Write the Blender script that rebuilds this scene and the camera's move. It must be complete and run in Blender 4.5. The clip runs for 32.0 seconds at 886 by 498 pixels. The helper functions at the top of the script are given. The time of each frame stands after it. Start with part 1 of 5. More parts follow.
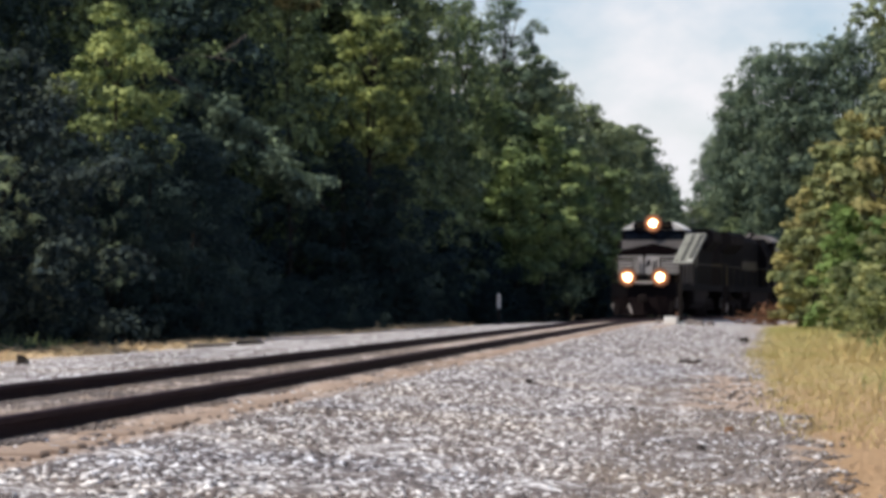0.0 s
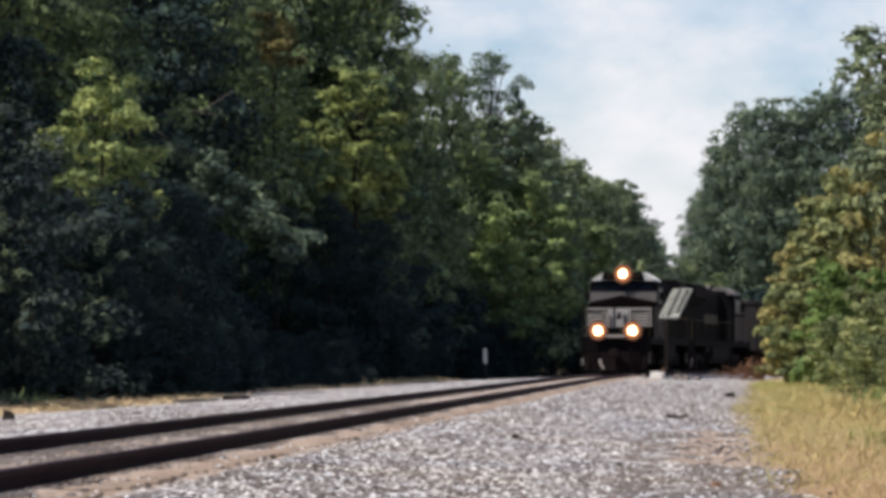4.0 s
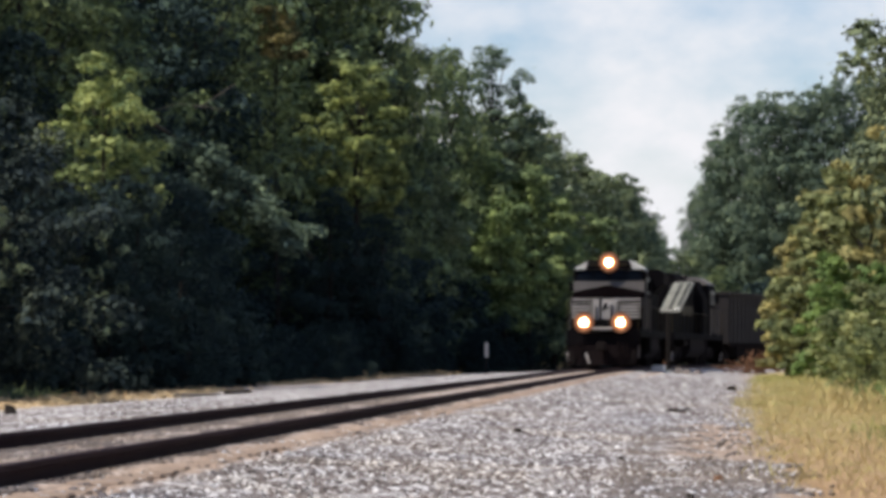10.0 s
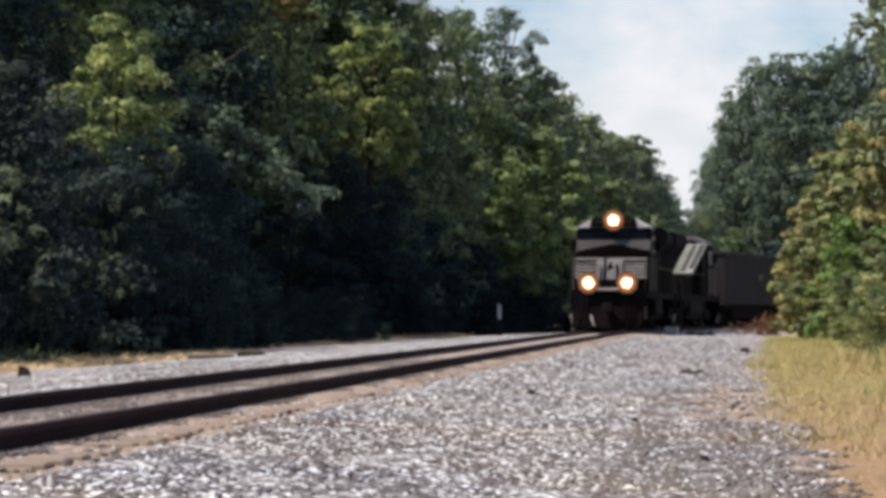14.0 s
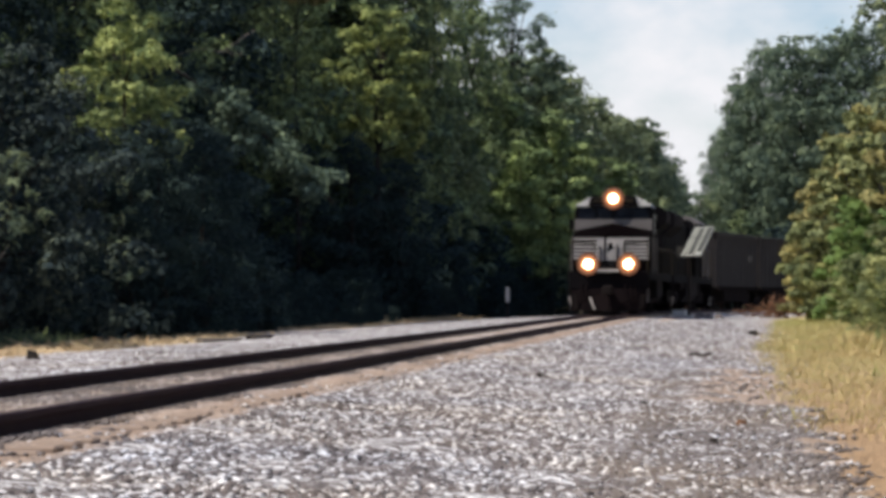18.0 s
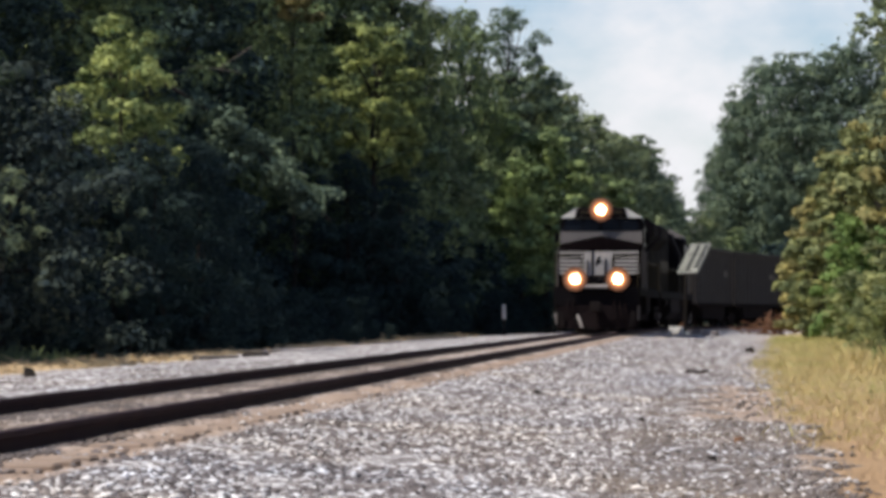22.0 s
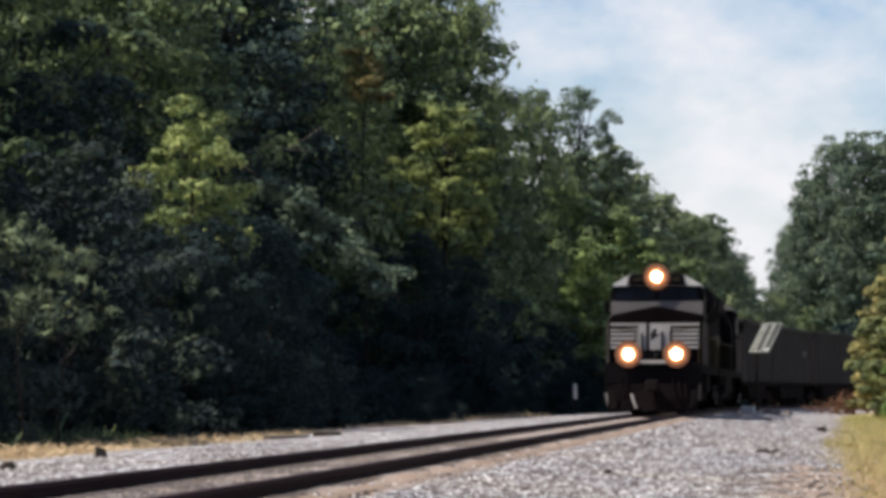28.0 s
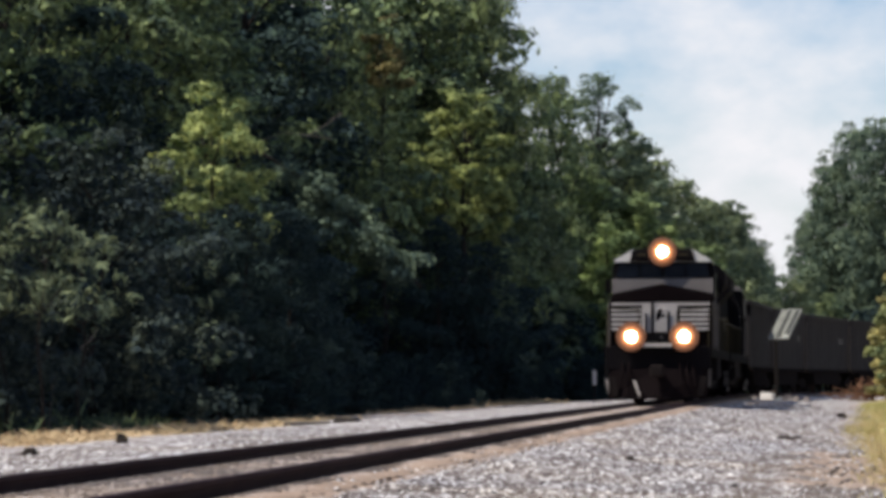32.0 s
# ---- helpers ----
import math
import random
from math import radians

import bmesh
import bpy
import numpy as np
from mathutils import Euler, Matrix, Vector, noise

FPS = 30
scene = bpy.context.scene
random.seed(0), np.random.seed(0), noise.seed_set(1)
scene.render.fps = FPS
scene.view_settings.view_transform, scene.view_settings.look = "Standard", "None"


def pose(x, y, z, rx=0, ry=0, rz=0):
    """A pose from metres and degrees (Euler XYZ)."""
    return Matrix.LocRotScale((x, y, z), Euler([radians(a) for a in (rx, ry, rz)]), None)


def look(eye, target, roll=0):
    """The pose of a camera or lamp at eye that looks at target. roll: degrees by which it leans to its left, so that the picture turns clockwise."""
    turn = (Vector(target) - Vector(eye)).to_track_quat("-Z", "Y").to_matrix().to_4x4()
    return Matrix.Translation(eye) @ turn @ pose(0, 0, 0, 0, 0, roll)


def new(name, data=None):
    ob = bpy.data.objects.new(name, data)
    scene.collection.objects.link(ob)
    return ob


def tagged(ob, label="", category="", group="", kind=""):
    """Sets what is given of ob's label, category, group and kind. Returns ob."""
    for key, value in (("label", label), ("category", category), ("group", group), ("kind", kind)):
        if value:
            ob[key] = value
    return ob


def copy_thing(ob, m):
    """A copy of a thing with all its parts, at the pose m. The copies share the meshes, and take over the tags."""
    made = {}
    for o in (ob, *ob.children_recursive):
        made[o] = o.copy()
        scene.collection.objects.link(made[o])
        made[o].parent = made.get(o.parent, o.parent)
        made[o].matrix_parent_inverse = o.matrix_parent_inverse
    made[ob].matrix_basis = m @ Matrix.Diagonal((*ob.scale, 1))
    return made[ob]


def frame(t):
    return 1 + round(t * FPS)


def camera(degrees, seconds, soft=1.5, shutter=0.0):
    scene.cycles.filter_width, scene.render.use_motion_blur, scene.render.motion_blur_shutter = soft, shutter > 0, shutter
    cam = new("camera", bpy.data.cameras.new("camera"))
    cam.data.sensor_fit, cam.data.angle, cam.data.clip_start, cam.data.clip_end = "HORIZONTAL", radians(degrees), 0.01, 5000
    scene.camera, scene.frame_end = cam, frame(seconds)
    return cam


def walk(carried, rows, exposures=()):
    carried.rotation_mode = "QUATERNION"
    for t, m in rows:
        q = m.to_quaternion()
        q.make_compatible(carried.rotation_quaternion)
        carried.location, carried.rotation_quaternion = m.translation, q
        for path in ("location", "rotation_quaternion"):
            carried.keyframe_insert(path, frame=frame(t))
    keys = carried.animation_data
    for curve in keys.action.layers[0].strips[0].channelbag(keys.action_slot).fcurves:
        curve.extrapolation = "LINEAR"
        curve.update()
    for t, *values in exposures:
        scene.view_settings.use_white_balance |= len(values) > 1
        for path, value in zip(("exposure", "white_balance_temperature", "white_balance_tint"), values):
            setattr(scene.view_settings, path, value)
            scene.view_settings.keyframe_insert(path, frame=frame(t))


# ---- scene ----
# ================= track line =================
# The centre line of the track: straight past the camera, then a curve to the right.
TRACK_S = np.arange(-80.0, 700.0, 1.0)
_bend = np.clip((TRACK_S - 116.8) / 58.6, 0, 1) * 0.1943
_bend[TRACK_S > 262] = 0.0
TRACK_H = np.radians(6.637 + np.cumsum(_bend))
_zero = int(np.argmin(abs(TRACK_S)))
TRACK_X = np.concatenate([[0], np.cumsum(np.sin(TRACK_H))[:-1]])
TRACK_Y = np.concatenate([[0], np.cumsum(np.cos(TRACK_H))[:-1]])
TRACK_X = TRACK_X - TRACK_X[_zero] - 4.688
TRACK_Y = TRACK_Y - TRACK_Y[_zero]


def on_track(s):
    return (float(np.interp(s, TRACK_S, TRACK_X)), float(np.interp(s, TRACK_S, TRACK_Y)), float(np.interp(s, TRACK_S, TRACK_H)))


def centre_x(y):
    """Where the centre line lies at the depth y (numbers or arrays)."""
    far = np.maximum(np.asarray(y, float) - TRACK_Y[-1], 0)
    near = np.minimum(np.asarray(y, float) - TRACK_Y[0], 0)
    return np.interp(y, TRACK_Y, TRACK_X) + far * math.tan(TRACK_H[-1]) + near * math.tan(TRACK_H[0])


# across the track (u, to the right) and up (z, rail top is 0), beside the camera and far off
NEAR_U = [-3000, -40, -14, -10, -6.5, -3.2, -1.6, -0.9, 0.9, 1.7, 3.0, 5.4, 9, 20, 60, 3000]
NEAR_Z = [-0.8, -0.60, -0.52, -0.45, -0.33, -0.22, -0.155, -0.124, -0.124, -0.170, -0.27, -0.42, -0.47, -0.5, -0.7, -0.8]
FAR_Z = [-0.8, -0.60, -0.52, -0.46, -0.32, -0.21, -0.155, -0.124, -0.124, -0.165, -0.20, -0.27, -0.33, -0.4, -0.7, -0.8]


def edge_shift(y):
    """The gravel widens towards the bend."""
    return np.clip((np.asarray(y, float) - 70) / 60, 0, 1) * 1.05


def ground_z(x, y):
    u = np.asarray(x, float) - centre_x(y)
    k = np.clip((np.asarray(y, float) - 82) / 66, 0, 1)
    return np.interp(u, NEAR_U, NEAR_Z) * (1 - k) + np.interp(u, NEAR_U, FAR_Z) * k


# ================= camera =================
EYE_Z = 0.618
EXPOSURE = 0.0
cam = camera(14.23, 32.0, soft=4.1)
PATH = [
    (0.0, 0.018, 2.1088, 0.889, 0.15),
    (0.5, 0.015, 2.1427, 0.9827, 0.152),
    (1.0, 0.016, 2.1747, 1.0853, 0.167),
    (1.5, 0.015, 2.2038, 1.4069, 0.175),
    (2.0, 0.014, 2.2432, 1.6761, 0.186),
    (2.5, 0.013, 2.2464, 1.7434, 0.156),
    (3.0, 0.013, 2.2893, 1.749, 0.149),
    (3.5, 0.012, 2.3151, 1.7551, 0.131),
    (5.5, 0.014, 2.4115, 1.8795, 0.124),
    (6.0, 0.011, 2.4552, 1.8935, 0.101),
    (6.5, 0.012, 2.4544, 1.8605, 0.116),
    (7.0, 0.011, 2.4643, 1.8713, 0.115),
    (7.5, 0.008, 2.461, 1.8655, 0.106),
    (8.0, 0.008, 2.4546, 1.8549, 0.095),
    (8.5, 0.007, 2.4122, 1.8375, 0.1),
    (9.0, 0.007, 2.3788, 1.7901, 0.093),
    (9.5, 0.007, 2.3315, 1.7416, 0.079),
    (10.0, 0.006, 2.3143, 1.6802, 0.065),
    (10.5, 0.005, 2.2884, 1.6141, 0.067),
    (11.0, 0.005, 2.2383, 1.5596, 0.053),
    (11.5, 0.004, 2.2119, 1.4837, 0.061),
    (12.0, 0.003, 2.1751, 1.4106, 0.069),
    (12.5, 0.002, 2.1696, 1.2903, 0.074),
    (13.0, 0.0, 2.1367, 1.2267, 0.072),
    (13.5, -0.001, 2.1636, 1.1601, 0.07),
    (14.0, -0.003, 2.11, 1.0624, 0.059),
    (14.5, -0.005, 2.1202, 0.9929, 0.039),
    (15.0, -0.005, 2.0886, 0.9345, 0.026),
    (15.5, -0.007, 2.0683, 0.8855, 0.011),
    (17.5, -0.009, 2.0052, 0.8151, 0.003),
    (18.0, -0.01, 1.9827, 0.7885, -0.019),
    (18.5, -0.009, 1.9877, 0.8017, -0.02),
    (19.0, -0.007, 2.0099, 0.7817, -0.026),
    (19.5, -0.006, 2.0338, 0.8287, -0.04),
    (20.0, -0.008, 2.0122, 0.8395, -0.052),
    (20.5, -0.007, 2.0499, 0.8941, -0.048),
    (21.0, -0.011, 2.0519, 0.9516, -0.059),
    (21.5, -0.016, 2.0815, 1.0015, -0.061),
    (22.0, -0.021, 2.0461, 1.0661, -0.066),
    (22.5, -0.022, 1.8988, 1.0866, -0.074),
    (23.0, -0.022, 1.1932, 1.1377, -0.085),
    (23.5, -0.02, 0.4538, 1.2062, -0.091),
    (24.0, -0.021, 0.1695, 1.4437, -0.088),
    (24.5, -0.015, -0.0418, 1.7641, -0.079),
    (26.5, -0.01, 0.1319, 2.3334, -0.073),
    (27.0, -0.009, 0.3939, 2.3735, -0.075),
    (27.5, -0.009, 0.6882, 2.3823, -0.087),
    (28.0, -0.011, 0.897, 2.3518, -0.113),
    (28.5, -0.015, 1.0235, 2.3247, -0.132),
    (29.0, -0.019, 1.0645, 2.2628, -0.141),
    (29.5, -0.027, 1.1527, 2.2799, -0.142),
    (30.0, -0.031, 1.1595, 2.2406, -0.13),
    (30.5, -0.035, 1.1345, 2.2522, -0.109),
    (31.0, -0.04, 1.0394, 2.2708, -0.099),
    (31.5, -0.044, 0.7495, 2.1514, -0.096),
    (32.0, -0.047, 0.5978, 2.1324, -0.089),
]


def camera_pose(dx, az, el, roll):
    a, e = radians(az), radians(el)
    eye = Vector((dx, 0, EYE_Z))
    return look(eye, eye + Vector((math.sin(a) * 100, math.cos(a) * 100, math.tan(e) * 100)), roll)


walk(cam, [(t, camera_pose(dx, az, el, roll)) for t, dx, az, el, roll in PATH], exposures=[(0, EXPOSURE), (32, EXPOSURE)])

# ================= light =================
SUN_AZ, SUN_EL = -107.0, 56.0          # degrees from +Y towards +X, and above the horizon
world = bpy.data.worlds.new("sky")
scene.world = world
world.use_nodes = True
wn, wl = world.node_tree.nodes, world.node_tree.links
sky = wn.new("ShaderNodeTexSky")
sky.sky_type = "NISHITA"
sky.sun_disc = False
sky.sun_elevation = radians(SUN_EL)
sky.sun_rotation = radians(SUN_AZ)
sky.air_density, sky.dust_density, sky.ozone_density = 1.0, 0.4, 1.0
co = wn.new("ShaderNodeTexCoord")
mp = wn.new("ShaderNodeMapping")
mp.inputs["Scale"].default_value = (1.0, 1.0, 1.7)
mp.inputs["Location"].default_value = (0.35, 0.1, 0.22)
n1 = wn.new("ShaderNodeTexNoise")
n1.inputs["Scale"].default_value, n1.inputs["Detail"].default_value, n1.inputs["Roughness"].default_value = 15.0, 7.0, 0.55
ramp = wn.new("ShaderNodeValToRGB")
ramp.color_ramp.elements[0].position, ramp.color_ramp.elements[1].position = 0.33, 0.58
cloud = wn.new("ShaderNodeRGB")
cloud.outputs[0].default_value = (10.0, 9.98, 10.4, 1)
mixc = wn.new("ShaderNodeMix")
mixc.data_type = "RGBA"
bg = wn["Background"]
bg.inputs["Strength"].default_value = 0.09
wl.new(co.outputs["Generated"], mp.inputs["Vector"])
wl.new(mp.outputs["Vector"], n1.inputs["Vector"])
wl.new(n1.outputs["Fac"], ramp.inputs["Fac"])
# clouds crowd towards the horizon and thin out overhead
split = wn.new("ShaderNodeSeparateXYZ")
wl.new(co.outputs["Generated"], split.inputs["Vector"])
thin = wn.new("ShaderNodeMapRange")
thin.inputs["From Min"].default_value, thin.inputs["From Max"].default_value = 0.11, 0.36
thin.inputs["To Min"].default_value, thin.inputs["To Max"].default_value = 1.0, 0.12
wl.new(split.outputs["Z"], thin.inputs["Value"])
cover = wn.new("ShaderNodeMath")
cover.operation = "MULTIPLY"
wl.new(ramp.outputs["Color"], cover.inputs[0])
wl.new(thin.outputs["Result"], cover.inputs[1])
wl.new(cover.outputs[0], mixc.inputs["Factor"])
tint = wn.new("ShaderNodeMix")
tint.data_type, tint.blend_type = "RGBA", "MULTIPLY"
tint.inputs["Factor"].default_value = 1.0
tint.inputs["B"].default_value = (1.24, 1.25, 1.42, 1)
wl.new(sky.outputs["Color"], tint.inputs["A"])
wl.new(tint.outputs["Result"], mixc.inputs["A"])
wl.new(cloud.outputs["Color"], mixc.inputs["B"])
wl.new(mixc.outputs["Result"], bg.inputs["Color"])

sun = new("sun", bpy.data.lights.new("sun", "SUN"))
sun.data.energy, sun.data.angle, sun.data.color = 4.75, radians(0.55), (1.0, 0.93, 0.835)
_a, _e = radians(SUN_AZ), radians(SUN_EL)
sun.matrix_world = look((math.sin(_a) * 50 * math.cos(_e), math.cos(_a) * 50 * math.cos(_e), 50 * math.sin(_e)), (0, 0, 0))


# ================= materials =================
def material(name, rough=0.7, metal=0.0):
    m = bpy.data.materials.new(name)
    m.use_nodes = True
    b = m.node_tree.nodes["Principled BSDF"]
    b.inputs["Roughness"].default_value, b.inputs["Metallic"].default_value = rough, metal
    return m, m.node_tree.nodes, m.node_tree.links, b


def noise_ramp(nd, lk, scale, stops, detail=6.0, vector=None, rough=0.6):
    n = nd.new("ShaderNodeTexNoise")
    n.inputs["Scale"].default_value, n.inputs["Detail"].default_value, n.inputs["Roughness"].default_value = scale, detail, rough
    if vector is None:
        c = nd.new("ShaderNodeTexCoord")
        vector = c.outputs["Object"]
    lk.new(vector, n.inputs["Vector"])
    r = nd.new("ShaderNodeValToRGB")
    e = r.color_ramp.elements
    while len(e) < len(stops):
        e.new(0.5)
    for el, (p, c) in zip(e, stops):
        el.position, el.color = p, (*c, 1)
    lk.new(n.outputs["Fac"], r.inputs["Fac"])
    return r.outputs["Color"], n.outputs["Fac"]


def mix(nd, lk, fac, a, b, kind="MIX"):
    m = nd.new("ShaderNodeMix")
    m.data_type, m.blend_type = "RGBA", kind
    for v, key in ((fac, "Factor"), (a, "A"), (b, "B")):
        if isinstance(v, (int, float)):
            m.inputs[key].default_value = v
        elif isinstance(v, tuple):
            m.inputs[key].default_value = (*v, 1)
        else:
            lk.new(v, m.inputs[key])
    return m.outputs["Result"]


def bump(nd, lk, b, height, strength=0.4, distance=0.02):
    bp = nd.new("ShaderNodeBump")
    bp.inputs["Strength"].default_value, bp.inputs["Distance"].default_value = strength, distance
    lk.new(height, bp.inputs["Height"])
    lk.new(bp.outputs["Normal"], b.inputs["Normal"])


def painted(name, colour, grime, rough=0.5, metal=0.0, scale=1.4, amount=0.55, shine=0.04):
    """Paint or steel with dust and grime at two scales."""
    m, nd, lk, b = material(name, rough, metal)
    b.inputs["Specular IOR Level"].default_value = shine
    big, _ = noise_ramp(nd, lk, scale, [(0.35, colour), (0.75, tuple(c * (1 - amount) + g * amount for c, g in zip(colour, grime)))])
    fine, f = noise_ramp(nd, lk, scale * 22, [(0.3, (0.75, 0.75, 0.75)), (0.7, (1.1, 1.1, 1.1))])
    lk.new(mix(nd, lk, 0.6, big, fine, "MULTIPLY"), b.inputs["Base Color"])
    bump(nd, lk, b, f, 0.15, 0.004)
    return m


def leafy(name, dark, light, hue=0.016):
    m, nd, lk, b = material(name, 0.8)
    b.inputs["Specular IOR Level"].default_value = 0.15
    g = nd.new("ShaderNodeNewGeometry")
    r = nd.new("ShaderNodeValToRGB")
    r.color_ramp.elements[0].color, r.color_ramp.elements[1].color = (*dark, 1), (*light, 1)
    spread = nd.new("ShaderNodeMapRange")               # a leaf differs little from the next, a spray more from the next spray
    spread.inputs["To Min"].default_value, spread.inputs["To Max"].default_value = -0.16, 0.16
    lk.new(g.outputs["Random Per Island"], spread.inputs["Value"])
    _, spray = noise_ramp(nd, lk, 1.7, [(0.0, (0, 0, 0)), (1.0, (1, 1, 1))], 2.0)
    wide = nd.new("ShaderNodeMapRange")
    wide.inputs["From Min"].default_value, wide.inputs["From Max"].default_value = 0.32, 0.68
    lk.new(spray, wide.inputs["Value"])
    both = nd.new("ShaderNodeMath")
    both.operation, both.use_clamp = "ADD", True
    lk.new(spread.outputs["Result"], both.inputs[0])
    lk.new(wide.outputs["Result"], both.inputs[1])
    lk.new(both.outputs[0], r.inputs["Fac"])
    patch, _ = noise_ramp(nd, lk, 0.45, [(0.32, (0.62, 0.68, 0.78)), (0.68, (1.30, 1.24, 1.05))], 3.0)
    oi = nd.new("ShaderNodeObjectInfo")
    hs = nd.new("ShaderNodeHueSaturation")
    mr = nd.new("ShaderNodeMapRange")
    mr.inputs["To Min"].default_value, mr.inputs["To Max"].default_value = 0.5 - hue, 0.5 + hue
    lk.new(oi.outputs["Random"], mr.inputs["Value"])
    lk.new(mr.outputs["Result"], hs.inputs["Hue"])
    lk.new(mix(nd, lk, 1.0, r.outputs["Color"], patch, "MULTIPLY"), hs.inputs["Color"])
    lk.new(hs.outputs["Color"], b.inputs["Base Color"])
    tr = nd.new("ShaderNodeBsdfTranslucent")
    lk.new(hs.outputs["Color"], tr.inputs["Color"])
    ms = nd.new("ShaderNodeMixShader")
    ms.inputs["Fac"].default_value = 0.18
    lk.new(b.outputs["BSDF"], ms.inputs[1])
    lk.new(tr.outputs["BSDF"], ms.inputs[2])
    lk.new(ms.outputs["Shader"], nd["Material Output"].inputs["Surface"])
    return m


MAT = {}
# bluish dark ends stand for shaded leaves, warm light ends for sunlit ones
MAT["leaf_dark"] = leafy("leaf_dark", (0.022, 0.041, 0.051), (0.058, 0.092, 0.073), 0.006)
# leaf_shade and leaf_edge: shade at the wood's foot put into the colour
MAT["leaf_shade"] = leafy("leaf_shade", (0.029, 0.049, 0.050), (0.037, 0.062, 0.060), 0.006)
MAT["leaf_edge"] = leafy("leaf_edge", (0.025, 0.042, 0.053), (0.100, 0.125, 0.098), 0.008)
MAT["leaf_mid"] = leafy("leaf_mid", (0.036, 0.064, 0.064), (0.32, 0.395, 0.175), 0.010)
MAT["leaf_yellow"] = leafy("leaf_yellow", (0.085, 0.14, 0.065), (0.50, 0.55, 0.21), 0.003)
MAT["leaf_autumn"] = leafy("leaf_autumn", (0.125, 0.128, 0.055), (0.53, 0.475, 0.20), 0.006)
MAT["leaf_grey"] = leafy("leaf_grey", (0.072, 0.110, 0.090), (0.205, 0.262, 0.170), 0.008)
MAT["leaf_vine"] = leafy("leaf_vine", (0.11, 0.18, 0.055), (0.29, 0.39, 0.13), 0.008)
MAT["leaf_russet"] = leafy("leaf_russet", (0.13, 0.11, 0.05), (0.32, 0.265, 0.12), 0.008)
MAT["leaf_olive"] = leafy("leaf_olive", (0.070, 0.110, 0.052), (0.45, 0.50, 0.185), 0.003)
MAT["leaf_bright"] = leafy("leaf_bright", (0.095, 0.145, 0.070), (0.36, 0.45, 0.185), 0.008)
# distant haze put into a paler leaf colour
MAT["leaf_far_haze"] = leafy("leaf_far_haze", (0.115, 0.152, 0.102), (0.29, 0.345, 0.185), 0.008)
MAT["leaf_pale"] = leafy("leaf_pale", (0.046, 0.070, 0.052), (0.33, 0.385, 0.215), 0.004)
MAT["leaf_sunny"] = leafy("leaf_sunny", (0.105, 0.135, 0.060), (0.43, 0.46, 0.21), 0.008)
MAT["weed"] = leafy("weed", (0.17, 0.23, 0.09), (0.34, 0.41, 0.16))
MAT["bark"] = painted("bark", (0.036, 0.030, 0.026), (0.070, 0.060, 0.052), 0.9, 0, 3.0)
MAT["dead_wood"] = painted("dead_wood", (0.17, 0.085, 0.05), (0.30, 0.19, 0.12), 0.9, 0, 3.0)
MAT["grey_wood"] = painted("grey_wood", (0.24, 0.21, 0.18), (0.10, 0.085, 0.07), 0.9, 0, 5.0)
MAT["rail_steel"] = painted("rail_steel", (0.042, 0.028, 0.035), (0.070, 0.045, 0.046), 0.75, 0.1, 3.0)
MAT["tie_wood"] = painted("tie_wood", (0.37, 0.285, 0.225), (0.27, 0.205, 0.165), 0.95, 0, 4.0)
MAT["loco_black"] = painted("loco_black", (0.0075, 0.0068, 0.0080), (0.0135, 0.012, 0.0125), 0.85, shine=0.02)
MAT["loco_under"] = painted("loco_under", (0.016, 0.0128, 0.0135), (0.030, 0.023, 0.0215), 0.95)
MAT["nose_black"] = painted("nose_black", (0.0036, 0.0026, 0.003), (0.006, 0.0045, 0.0048), 0.9, shine=0.0)
MAT["plough_black"] = painted("plough_black", (0.0085, 0.0065, 0.0072), (0.016, 0.012, 0.012), 0.95, shine=0.0)
MAT["loco_brown_grey"] = painted("loco_brown_grey", (0.060, 0.050, 0.043), (0.035, 0.030, 0.028), 0.8)
MAT["loco_white"] = painted("loco_white", (0.52, 0.485, 0.46), (0.33, 0.30, 0.28), 0.5)
MAT["roof_grey"] = painted("roof_grey", (0.74, 0.72, 0.68), (0.55, 0.52, 0.48), 0.6)
MAT["rail_yellow"] = painted("rail_yellow", (0.045, 0.037, 0.022), (0.03, 0.025, 0.019), 0.6)
MAT["hose_grey"] = painted("hose_grey", (0.17, 0.155, 0.145), (0.07, 0.06, 0.055), 0.7)
MAT["car_steel"] = painted("car_steel", (0.029, 0.0265, 0.0275), (0.051, 0.045, 0.044), 0.75, 0, 0.7, 0.7)
MAT["car_dark"] = painted("car_dark", (0.016, 0.0135, 0.0135), (0.032, 0.026, 0.023), 0.95, shine=0.0)
MAT["coal"] = painted("coal", (0.012, 0.012, 0.013), (0.04, 0.04, 0.042), 0.6, 0, 8.0)
MAT["post_white"] = painted("post_white", (0.68, 0.66, 0.63), (0.45, 0.42, 0.38), 0.6, 0, 3.0)
MAT["block_white"] = painted("block_white", (0.82, 0.80, 0.77), (0.66, 0.63, 0.58), 0.7, 0, 3.0)
MAT["pole_steel"] = painted("pole_steel", (0.030, 0.026, 0.024), (0.05, 0.04, 0.035), 0.6, 0.5)
MAT["panel_back"] = painted("panel_back", (0.68, 0.69, 0.64), (0.33, 0.34, 0.30), 0.5, 0.1, 3.0)
MAT["cab_grey"] = painted("cab_grey", (0.225, 0.205, 0.195), (0.14, 0.125, 0.118), 0.6)
# pale from dust, and from sun glare put into the colour
MAT["panel_dust_glare"] = painted("panel_dust_glare", (0.26, 0.265, 0.235), (0.18, 0.182, 0.163), 0.4, 0, 3.0)
MAT["panel_dark_cells"] = painted("panel_dark_cells", (0.060, 0.063, 0.060), (0.11, 0.112, 0.105), 0.4, 0, 3.0)
